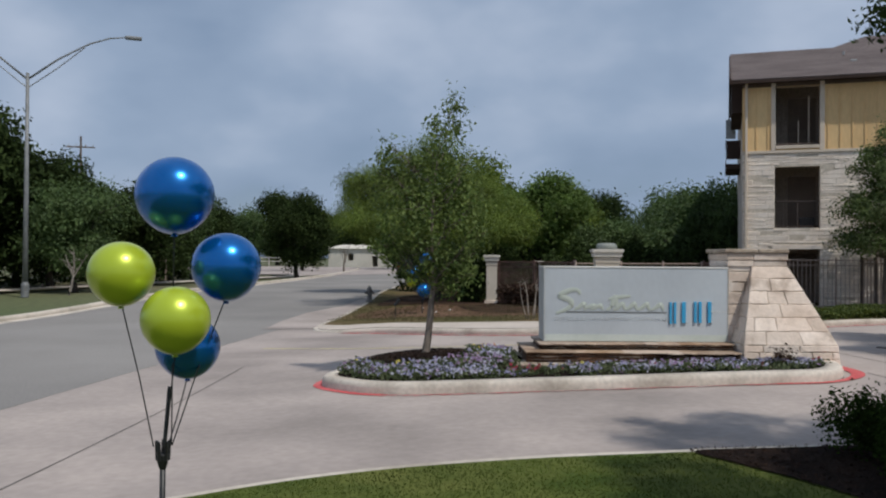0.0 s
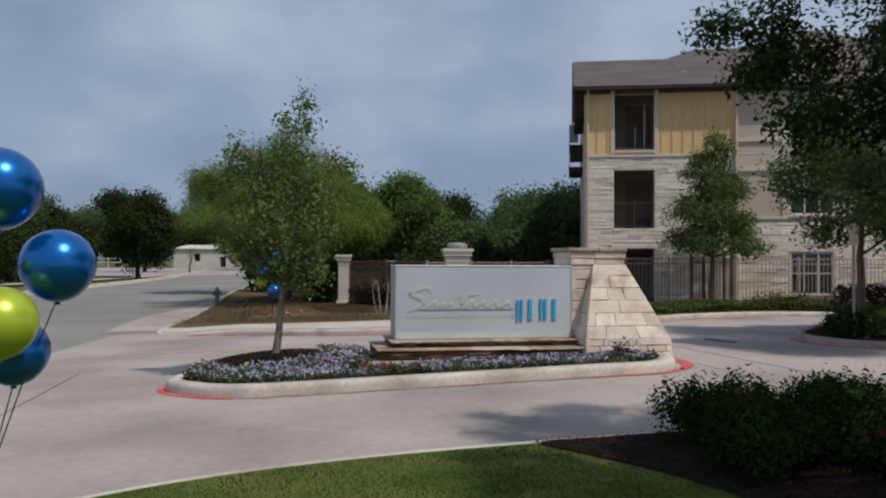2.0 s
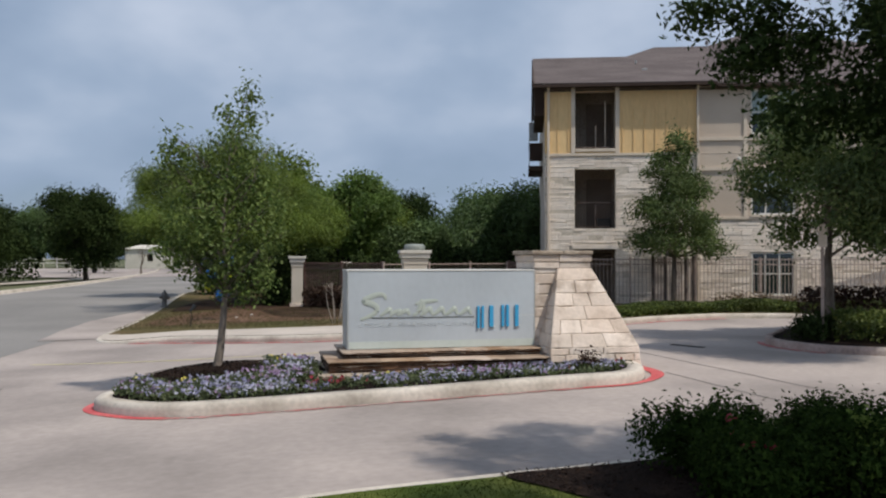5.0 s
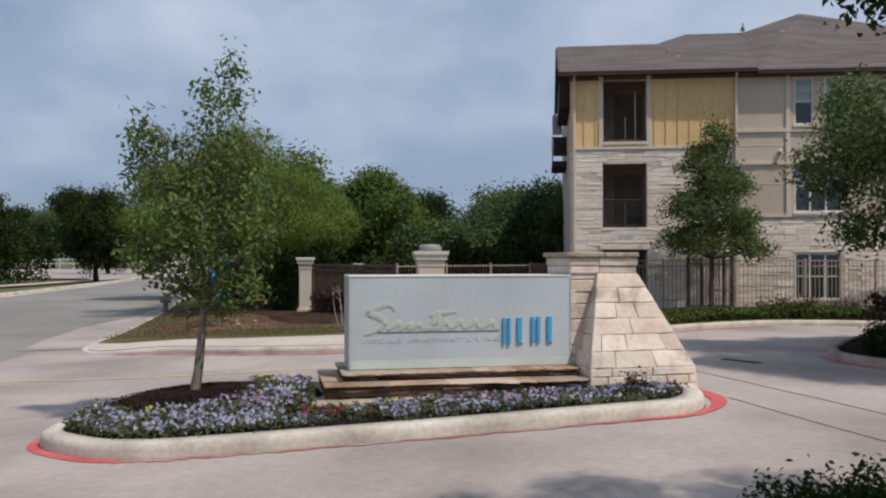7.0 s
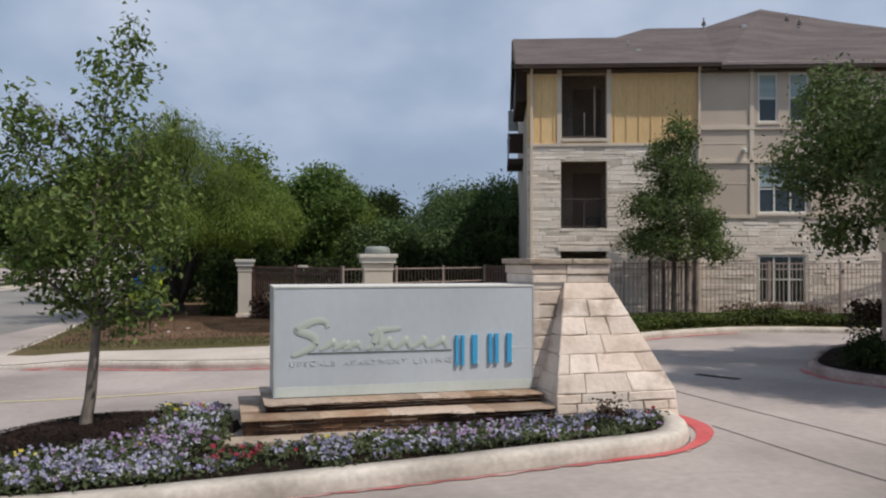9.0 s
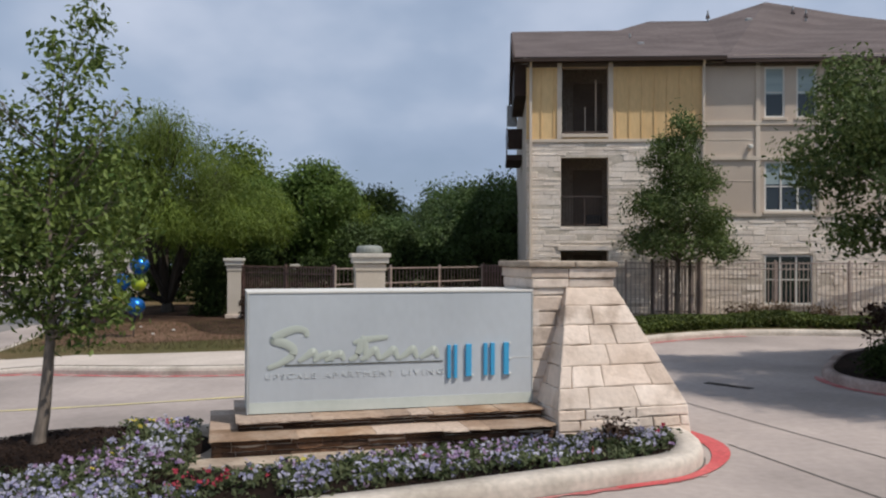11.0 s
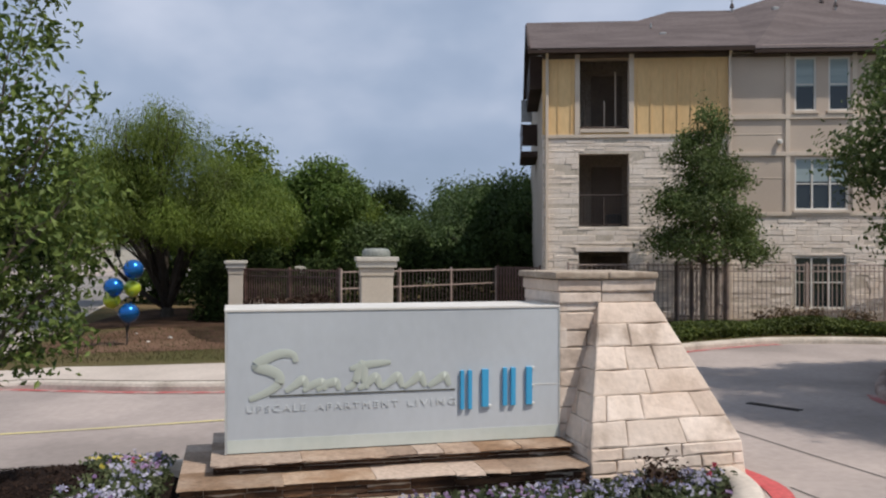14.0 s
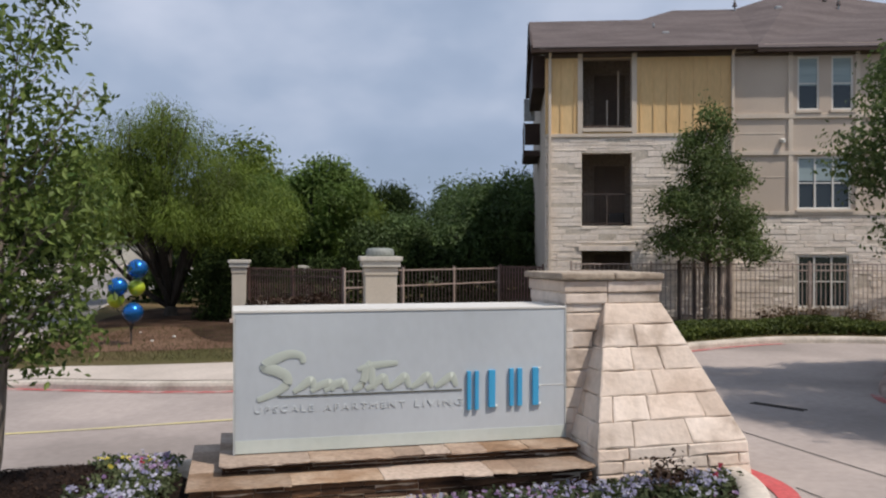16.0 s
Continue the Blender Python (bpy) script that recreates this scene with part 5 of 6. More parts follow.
lob += [(-1.5, 0.2, 3.2, 0.7, 0.7, 0.45), (-1.2, -0.4, 3.8, 0.8, 0.8, 0.55), (-0.7, 0.5, 3.4, 0.8, 0.8, 0.5), (-0.3, 0, 4.4, 1.0, 1.0, 0.7), (-1.6, 0.9, 4.9, 0.8, 0.8, 0.5),
       (0.6, 0.6, 3.6, 0.9, 0.9, 0.6), (0.8, -0.8, 4.2, 1.0, 1.0, 0.7), (-0.5, 1.3, 3.9, 0.8, 0.8, 0.55), (0.3, 1.6, 4.7, 0.9, 0.9, 0.6)]
lob += [(-1.0, 0.4, 2.75, 0.55, 0.55, 0.35), (-0.2, 0.9, 2.85, 0.6, 0.6, 0.4), (-0.3, -0.6, 3.0, 0.6, 0.6, 0.4), (-1.8, -1.5, 3.9, 0.9, 0.9, 0.5), (-0.8, -2.2, 4.1, 0.9, 0.9, 0.5),
       (0.5, -2.0, 4.3, 1.0, 1.0, 0.6), (-0.2, -3.0, 4.4, 0.9, 0.9, 0.5), (-1.3, -3.0, 4.4, 0.9, 0.9, 0.5), (-2.6, -0.6, 4.2, 0.6, 0.6, 0.35), (-2.4, -1.4, 4.3, 0.7, 0.7, 0.4), (1.2, -1.2, 4.6, 1.0, 1.0, 0.6)]
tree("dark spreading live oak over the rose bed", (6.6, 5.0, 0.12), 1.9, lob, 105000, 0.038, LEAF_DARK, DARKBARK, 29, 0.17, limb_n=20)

# trees of the distance: a few grown once and repeated
far = []
for k, (leafm, n, s) in enumerate(((LEAF_DARK, 18000, 0.135), (LEAF_OAK, 18000, 0.135), (LEAF_DARK, 17000, 0.14), (LEAF_FEATHER, 16000, 0.135))):
    lob = crown_lobes(R, 18, (0, 0, 4.5 if k == 0 else 4.0), (2.5, 2.5, 3.2) if k == 0 else (2.7, 2.7, 3.0), 1.4, -0.95)
    spot = [(-19.8, 74.8, 0), (-34.0, 52.0, 0), (15.0, 70.0, 0), (-2.5, 50.0, 0)][k]
    far.append(tree(["rounded dark oak on the far roadside", "dense dark green roadside tree", "dense dark tree behind the apartments", "yellow-green leafy tree on the roadside"][k], spot, 1.6, lob, n, s, leafm, DARKBARK, 40 + k, 0.2, limb_n=4, group="far trees"))
roadside = [(0, -29.2, 42, 1.3, 15), (0, -26.5, 46, 1.0, 0), (1, -29.5, 47.5, 1.05, 60), (0, -38.0, 49, 1.15, 140), (2, -23.5, 52, 0.95, 200), (1, -43, 56, 1.2, 20),
       (2, -31, 58, 1.0, 80), (0, -48, 50, 1.3, 300), (1, -25.5, 60, 0.9, 10), (2, -36, 66, 1.1, 150), (0, -26, 66, 0.9, 30),
       (2, -31, 74, 1.0, 120), (0, -55, 62, 1.3, 240)]
road_end = [(1, -22, 40.5, 0.75, 33), (0, -30, 38, 1.1, 77), (2, -36, 36, 1.2, 10), (0, -17, 128, 1.25, 90),
       (3, -38, 98, 1.0, 210), (1, -44, 84, 1.3, 100), (2, -28, 108, 1.2, 300),
       (0, -20, 135, 1.2, 45)]
skyline = [((1, 1, 3, 1, 2)[k % 5], -88 + 4.7 * k, 184 + 4 * (k % 3), 1.55 + 0.09 * (k * 7 % 5), 47 * k) for k in range(14)]
behind_gate = [(1, 6.4, 50, 0.5, 40), (1, 10.6, 46, 0.80, 90), (1, 12.5, 44.5, 0.72, 200), (1, 4.0, 56, 0.55, 300), (1, 7.5, 60, 0.62, 20),
       (1, 9.6, 51, 0.72, 130), (1, 1.0, 52, 0.8, 120), (1, 12.0, 62, 0.95, 10), (3, -1.5, 62, 1.0, 200), (2, 15, 55, 1.0, 250),
       (0, -4, 80, 1.1, 70), (2, 3, 85, 1.2, 140), (2, 10, 95, 1.3, 60)]
for k, x, y, s, a in roadside + road_end + skyline + behind_gate:
    src = far[k]
    c = copy_thing(src, pose(x, y, 0, 0, 0, a))
    c.scale = (s, s, s)

# ---- shrubs and hedges ----
def hedge(label, line, width, height, leaf, seed, density=520, size=0.05, base=0.15, wild=0.0):
    rng = np.random.default_rng(seed)
    root = thing("hedge", label, "hedge", (line[0][0], line[0][1], base))
    pts, run = [], smooth_line(line, False, 6)
    for (ax, ay), (bx, by) in zip(run, run[1:]):
        n = int(density * math.hypot(bx - ax, by - ay))
        t = rng.uniform(0, 1, n)
        w = rng.uniform(-1, 1, n)
        top = height * (1 + wild * (math.sin(ax * 2.1 + seed) + 0.7 * math.sin(ay * 3.7 + ax))) * (1 - 0.35 * np.abs(w) ** 3) * rng.uniform(0.75, 1.1, n)
        z = np.where(rng.uniform(0, 1, n) < 0.6, top, rng.uniform(0.02, 1, n) * top)
        d = Vector((bx - ax, by - ay)).normalized()
        pts.append(np.stack([ax + (bx - ax) * t - d.y * w * width / 2, ay + (by - ay) * t + d.x * w * width / 2, z], 1))
    p = np.concatenate(pts) - np.array([line[0][0], line[0][1], 0])
    nrm = rng.normal(size=p.shape) + np.array([0, -0.3, 0.8])
    ob = new("foliage", cloud_mesh("foliage", leaf, p, nrm, size * rng.uniform(0.6, 1.3, len(p))))
    ob.parent = root
    bm = bmesh.new()
    for x, y in run:
        q = Vector((x - line[0][0], y - line[0][1], -0.05))
        tube(bm, [q, q + Vector((0.03, 0, height * 0.7))], [0.015, 0.006], 4)
    tagged(part("stem", bm, DARKBARK, root), kind="stuff")
    return root


hedge("low clipped green hedge before the fence", [(8.6, 24.1), (10.2, 25.0), (12.0, 25.75), (13.6, 25.9), (15.4, 25.4), (19.0, 23.9), (22.5, 22.3)], 1.5, 0.28, LEAF_HEDGE, 60, 2000, 0.05, 0.15, 0.26)
# understory takes the darkest leaf colour in place of the trees' shade
hedge("dense undergrowth behind the gate fence, darkened for shade", [(-5.0, 41.5), (0.0, 38.5), (4.0, 38.0), (8.0, 40.0), (14.0, 44.5)], 2.2, 2.0, LEAF_DARK, 65, 700, 0.12, 0.0, 0.28)
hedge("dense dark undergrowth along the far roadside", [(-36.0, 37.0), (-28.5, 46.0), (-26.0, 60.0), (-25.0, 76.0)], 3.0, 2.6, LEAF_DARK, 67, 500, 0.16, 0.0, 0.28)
hedge("low brown scrub along the gate fence", [(-0.1, 31.1), (1.2, 29.7), (2.3, 28.3)], 0.6, 0.72, LEAF_RED, 68, 900, 0.06, 0.05, 0.25)
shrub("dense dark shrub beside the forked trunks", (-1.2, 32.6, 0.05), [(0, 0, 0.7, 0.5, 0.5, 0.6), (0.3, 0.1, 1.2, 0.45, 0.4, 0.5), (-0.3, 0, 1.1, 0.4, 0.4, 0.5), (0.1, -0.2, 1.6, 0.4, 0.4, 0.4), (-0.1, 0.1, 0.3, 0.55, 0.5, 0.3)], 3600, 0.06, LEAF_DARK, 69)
# scrub colour darkened to give the shade beneath the crown
hedge("scrub under the feathery tree, darkened for shade", [(-1.6, 36.2), (0.2, 34.2), (2.0, 33.6)], 1.4, 1.5, LEAF_DARK, 66, 900, 0.08, 0.05, 0.3)

for k, (x, y, h) in enumerate(((14.5, 28.3, 0.45), (15.5, 28.1, 0.55), (16.9, 27.9, 0.4))):
    shrub("sparse brown twiggy shrub at the fence foot", (x, y, 0.13), [(0, 0, h * 0.4, 0.45, 0.3, h * 0.35), (0.3, 0, h * 0.55, 0.3, 0.25, h * 0.4), (-0.35, 0, h * 0.5, 0.3, 0.25, h * 0.35)], 520, 0.045, LEAF_TWIG, 90 + k, "fence shrubs", 14)

# small kerbed bed on the loop
BED = smooth_line([(9.92, 16.95), (9.95, 16.35), (10.22, 15.65), (10.85, 15.1), (12.2, 14.4), (15.0, 13.9), (20, 13.2), (25, 14.5), (22, 19.5), (16, 21.4), (12.6, 20.4), (10.8, 18.6), (10.12, 17.6)], True, 5)
# kerb colour holds old reddish paint and the oak's shade together
structure("kerb_bed", kerb(BED, True, 0.16, 0.15, 1), KERB_SHADED, "worn pinkish concrete kerb round the small bed, darkened for oak shade", True)
structure("bed_soil", sheet(offset(BED, 0.18, True), 0.13, 1.0), MULCH, "dark mulch in the small bed")
structure("red_kerb_bed", ribbon(BED[-6:] + BED[:12], -0.006, -0.15, 0.006), FADED, "faded red paint at the bed's nose")
hedge("low green hedge in the small bed", [(11.3, 17.0), (13.5, 16.0), (16.5, 15.2)], 1.7, 0.55, LEAF_HEDGE, 62, 1500, 0.055)
hedge("reddish brown hedge in the small bed", [(11.6, 18.5), (14.0, 18.3), (17.0, 17.6)], 0.8, 0.95, LEAF_RED, 63, 900, 0.055)
shrub("small dark rounded shrub at the bed's nose", (10.8, 16.9, 0.13), [(0, 0, 0.25, 0.4, 0.4, 0.22), (0.2, 0.1, 0.3, 0.3, 0.3, 0.2), (-0.15, -0.1, 0.3, 0.3, 0.3, 0.2)], 2200, 0.04, LEAF_DARK, 64)

# rose bed beside the lawn
ROSE_BED = smooth_line([(2.2, 6.84), (2.8, 6.94), (3.6, 7.07), (6.5, 7.68), (9.5, 8.2), (9.8, 3.4), (6.5, 2.2), (4.1, 2.6), (3.45, 3.8), (3.26, 4.75), (3.08, 5.3), (2.8, 5.85), (2.45, 6.4)], True, 5)
structure("rose_bed", sheet(ROSE_BED, 0.165, 0.7), MULCH, "dark bark mulch bed beside the lawn")
rng = np.random.default_rng(9)
for k, (x, y, s) in enumerate(((3.8, 6.45, 1.05), (4.75, 6.5, 1.0), (5.8, 6.6, 1.05), (6.9, 6.75, 1.1), (3.85, 5.8, 0.95), (4.55, 5.85, 1.0), (4.95, 5.35, 1.0), (5.7, 5.5, 1.0), (5.9, 4.7, 1.0))):
    lob = [(rng.uniform(-0.36, 0.36), rng.uniform(-0.36, 0.36), 0.25 + rng.normal() * 0.03, 0.25 * s, 0.25 * s, 0.22 * s) for _ in range(13)] + [(rng.normal() * 0.25, rng.normal() * 0.25, 0.46, 0.04, 0.04, 0.06) for _ in range(3)]
    low = 1.0 if x < 4.3 else 1.08
    lob = [(a, b, c * low, d, e, f * low) for a, b, c, d, e, f in lob]
    # bushes 6 and 7 carry dappled sunlight in their paler leaf colour
    rose = shrub("rose bush painted as sunlit, with a few red blooms" if k in (6, 7) else "dark green rose bush with a few red blooms", (x, y, 0.16), lob, 10500, 0.023, LEAF_SUNLIT if k in (6, 7) else LEAF_ROSE, 70 + k, "rose bushes", 9, "rose bush", "rose_bush")
    for _ in range(2):
        q = np.array((rng.normal() * 0.3, -abs(rng.normal()) * 0.25 - 0.1, (0.40 + rng.normal() * 0.05) * low))
        pts = q + rng.normal(size=(9, 3)) * 0.016
        ob = new("bloom", cloud_mesh("bloom", PETAL_RED, pts, rng.normal(size=(9, 3)) + np.array([0, -0.5, 0.8]), np.full(9, 0.028), 0.9))
        ob.parent = rose


# ---- flowers of the island ----
def inside(p, poly):
    x, y, hit = p[0], p[1], False
    for (ax, ay), (bx, by) in zip(poly, poly[1:] + poly[:1]):
        if (ay > y) != (by > y) and x < (bx - ax) * (y - ay) / (by - ay) + ax:
            hit = not hit
    return hit


def flowers():
    rng = np.random.default_rng(12)
    rim = offset(ISLAND, 0.34, True)
    turn = radians(SIGN_TURN)
    spots = []
    while len(spots) < 1450:
        p = (rng.uniform(-2.6, 6.1), rng.uniform(11.0, 15.2))
        if not inside(p, rim):
            continue
        dx, dy = p[0] - SIGN_AT[0], p[1] - SIGN_AT[1]
        u, v = dx * math.cos(turn) + dy * math.sin(turn), -dx * math.sin(turn) + dy * math.cos(turn)
        if -0.6 < u < 3.2 and v > -0.95 or 3.0 < u < 4.95 and v > -0.8 or u > 4.7:
            continue
        # bare mulch round the tree
        if math.hypot((p[0] + 1.0) / 1.12, (p[1] - 13.65) / 1.3) < 1 + 0.08 * rng.normal() and p[1] < 14.5:
            continue
        if p[1] > 13.4 and p[0] < 0.2 and rng.uniform() < 0.35:
            continue
        # thin green gap before the left end of the sign
        if p[0] > 0.3 and p[1] < 12.8 and rng.uniform() < (0.88 if p[0] < 1.4 else 0.62):
            continue
        # green strip beside the kerb
        if p[1] < 11.75 + 0.12 * max(0.0, p[0]) and rng.uniform() < 0.6:
            continue
        if u > 2.9 and rng.uniform() < 0.35:
            continue
        spots.append(p)
    sp = np.array(spots)
    z = np.array([G(x, y) + 0.13 + mound(x, y) for x, y in spots])
    base = np.column_stack([sp, z])
    leaves = np.repeat(base, 14, axis=0)
    leaves += rng.normal(size=leaves.shape) * np.array([0.07, 0.07, 0.0]) + np.column_stack([np.zeros(len(leaves)), np.zeros(len(leaves)), rng.uniform(0.01, 0.09, len(leaves))])
    tagged(new("pansy_foliage", cloud_mesh("pansy_foliage", LEAF_PANSY, leaves, rng.normal(size=leaves.shape) + np.array([0, 0, 0.7]), 0.032 * rng.uniform(0.6, 1.3, len(leaves)))), "low green leaves of the bedding flowers", "foliage", kind="stuff")
    kind = rng.choice(5, len(spots), p=[0.50, 0.395, 0.006, 0.003, 0.096])
    # drifts of mauve
    kind[(kind == 0) & (np.sin(sp[:, 0] * 2.3 + 1.0) + np.sin(sp[:, 1] * 4.1) > 0.9)] = 4
    bare = rng.uniform(0, 1, len(spots)) < 0.16 + 0.5 * (np.sin(sp[:, 0] * 5.1 + sp[:, 1] * 3.3) + np.sin(sp[:, 1] * 6.7 - sp[:, 0] * 2.9) > 0.65)
    kind[bare] = 9
    # clusters of yellow and crimson
    for (cx, cy, c) in ((5.55, 12.75, 2), (0.0, 14.2, 2), (0.75, 12.3, 3)):
        near = np.hypot(sp[:, 0] - cx, sp[:, 1] - cy) < 0.28
        kind[near & (rng.uniform(0, 1, len(sp)) < (0.6 if c == 3 else 0.3))] = c
    for c, (m, name, label) in enumerate(((PETAL_BLUE, "lavender_pansies", "lavender blue bedding pansies"), (PETAL_WHITE, "white_pansies", "white bedding pansies"), (PETAL_YELLOW, "yellow_pansies", "yellow bedding pansies"), (PETAL_RED, "crimson_pansies", "crimson bedding pansies"), (PETAL_MAUVE, "mauve_pansies", "dusky mauve bedding pansies"))):
        b = base[kind == c]
        heads = np.repeat(b, 2, axis=0) + np.column_stack([rng.normal(size=(2 * len(b), 2)) * 0.05, rng.uniform(0.05, 0.115, 2 * len(b))])
        face = rng.normal(size=heads.shape) * 0.45 + np.array([0.1, -0.75, 0.6])
        petals = np.repeat(heads, 4, axis=0) + rng.normal(size=(4 * len(heads), 3)) * 0.011
        nrm = np.repeat(face, 4, axis=0) + rng.normal(size=(4 * len(heads), 3)) * 0.2
        tagged(new(name, cloud_mesh(name, m, petals, nrm, 0.0165 * rng.uniform(0.6, 1.3, len(petals)), 0.85, 0.15)), label, "flowers", kind="stuff")
    # purple-leaved plant against the buttress
    shrub("small dark purple-leaved plant before the buttress", (4.75, 12.95, 0.12), [(0, 0, 0.11, 0.12, 0.1, 0.09), (0.12, 0, 0.14, 0.08, 0.08, 0.1), (-0.14, 0, 0.08, 0.11, 0.1, 0.07)], 420, 0.03, LEAF_RED, 81, "", 5, "plant", "plant")


flowers()


# ---- grass blades ----
def blades(name, label, mat, n, where, tall, seed, lift):
    rng = np.random.default_rng(seed)
    pts = []
    while len(pts) < n:
        p = where(rng)
        if p:
            pts.append(p)
    p = np.array(pts)
    z = np.array([G(x, y) for x, y in pts]) + lift
    a, h = rng.uniform(0, 2 * math.pi, n), tall * rng.uniform(0.5, 1.2, n)
    w = 0.004 + 0.05 * tall
    side = np.column_stack([np.cos(a), np.sin(a), np.zeros(n)]) * w
    bend = np.column_stack([rng.normal(size=n), rng.normal(size=n), np.zeros(n)]) * h[:, None] * 0.4
    foot = np.column_stack([p, z])
    v = np.stack([foot - side, foot + side, foot + bend + np.column_stack([np.zeros(n), np.zeros(n), h])], 1).reshape(-1, 3)
    me = bpy.data.meshes.new(name)
    me.from_pydata(v.tolist(), [], (np.arange(n)[:, None] * 3 + np.arange(3)).tolist())
    me.materials.append(mat)
    return tagged(new(name, me), label, "grass", kind="stuff")


def chips(name, label, n, seed, lift, where):
    """Loose flakes of bark on the beds."""
    rng = np.random.default_rng(seed)
    pts = []
    while len(pts) < n:
        p = where(rng)
        if p:
            pts.append((p[0], p[1], G(p[0], p[1]) + lift(p[0], p[1]) + rng.uniform(0.002, 0.014)))
    pts = np.array(pts)
    tagged(new(name, cloud_mesh(name, CHIP, pts, rng.normal(size=pts.shape) * 0.35 + np.array([0, 0, 1.0]), 0.02 * rng.uniform(0.4, 1.5, n), 0.35, 0.1)), label, "mulch", kind="stuff")


def on_mound(rng):
    p = (rng.uniform(-2.3, 0.4), rng.uniform(12.2, 14.6))
    return p if math.hypot((p[0] + 1.0) / 1.25, (p[1] - 13.6) / 1.4) < 1 and inside(p, ISLAND) else None


def on_bed(rng):
    p = (rng.uniform(1.8, 6.0), rng.uniform(3.0, 7.3))
    return p if inside(p, offset(ROSE_BED, 0.05, True)) else None


chips("island_mulch", "brown bark flakes round the island tree", 5200, 51, lambda x, y: 0.13 + mound(x, y), on_mound)
chips("rose_mulch", "dark bark flakes in the rose bed", 7000, 52, lambda x, y: 0.165, on_bed)


LAWN_IN = offset(LAWN_EDGE, -0.2)
NEAR_LAWN = [p for p in LAWN_IN if p[0] < 4.2 and p[1] > -3] + [(4.4, -3.0)]


def on_lawn(rng):
    p = (rng.uniform(-5.5, 4.4), rng.uniform(-3.0, 7.2))
    return p if inside(p, NEAR_LAWN) and not inside((p[0] + rng.normal() * 0.06, p[1] + rng.normal() * 0.06), ROSE_BED) else None


def on_verge(rng):
    p = (rng.uniform(-6.2, 2.0), rng.uniform(22.5, 31))
    return p if p[1] > 23.25 - 0.31 * (p[0] - 0.1) and p[0] > -5.25 else None


blades("grass", "short mown lawn grass", BLADE, 130000, on_lawn, 0.019, 31, 0.149)
blades("verge_grass", "thin dry grass on the verge", DRYBLADE, 9000, on_verge, 0.07, 32, 0.145)


# ---- balloons ----
def balloons(at, label, turn, items, pole_top, mats):
    """A bouquet of round balloons on thin rods, held by a bracket on a pole. items: across, away, height, radius, colour."""
    b = thing("balloon_bouquet", label, "balloons", at, turn)
    part("pole", tubed([(0, 0, -0.2), (0, 0, pole_top)], 0.017, 10), BLACK, b, "", True)
    if pole_top > 0.5:
        part("upper_pole", tubed([(0, 0, pole_top), (0.03, 0.05, 1.07)], [0.011, 0.009], 8), BLACK, b)
    hub = part("bracket", lathe([(0.018, pole_top - 0.03), (0.028, pole_top), (0.034, pole_top + 0.05), (0.022, pole_top + 0.06)], 12), BLACK, b, "black plastic bracket")
    for k in range(5):
        a = 2 * math.pi * k / 5 + 0.3
        x, y = 0.03 * math.cos(a), 0.03 * math.sin(a)
        part("socket", tubed([(x, y, pole_top + 0.02), (x * 1.25, y * 1.25, pole_top + 0.13)], [0.012, 0.009], 8), BLACK, hub)
    for k, (x, y, z, r, c) in enumerate(items):
        low = z - r * 1.04
        q = Vector((x, y, 0)).normalized() * 0.05
        rod = [(q.x, q.y, pole_top + 0.1), (q.x * 0.5 + x * 0.45, q.y * 0.5 + y * 0.45, pole_top * 0.45 + low * 0.55), (x * 0.97, y * 0.97, low)]
        part("rod", tubed(rod, 0.0042, 6), BLACK, b)
        bm = bmesh.new()
        bmesh.ops.create_uvsphere(bm, u_segments=40, v_segments=28, radius=r)
        for v in bm.verts:
            f = v.co.z / r
            v.co.z *= 0.97
            if f < -0.5:
                v.co.z -= r * 0.06 * ((-f - 0.5) / 0.5) ** 2
        ball = part("balloon", bm, mats[c], b, ("shiny blue balloon", "shiny lime green balloon")[c], True)
        ball.matrix_basis = pose(x, y, z)
        part("neck", tubed([(0, 0, -r * 1.01), (0, 0, -r * 1.09)], [0.012, 0.018], 8), mats[c], ball)


balloons((-1.32, 3.97, G(-1.3, 3.97) + 0.14), "blue and lime balloon bouquet on a black pole in the lawn", 22.0,
         [(0.05, 0.02, 2.17, 0.222, 0), (0.34, 0.03, 1.76, 0.2, 0), (-0.23, -0.02, 1.72, 0.182, 1), (0.065, -0.2, 1.47, 0.187, 1), (0.13, 0.16, 1.285, 0.187, 0)], 0.64, (BALLOON_BLUE, BALLOON_GREEN))
balloons((-2.60, 27.2, G(-2.75, 27.2) + 0.10), "blue and lime balloon bouquet on the verge", 5.0,
         [(0.14, 0.0, 1.86, 0.24, 0), (-0.29, -0.1, 1.44, 0.23, 0), (0.05, -0.1, 0.83, 0.24, 0), (0.10, 0.16, 1.40, 0.2, 1), (-0.36, 0.1, 1.13, 0.2, 1)], 0.4, (BALLOON_BLUE, BALLOON_GREEN))


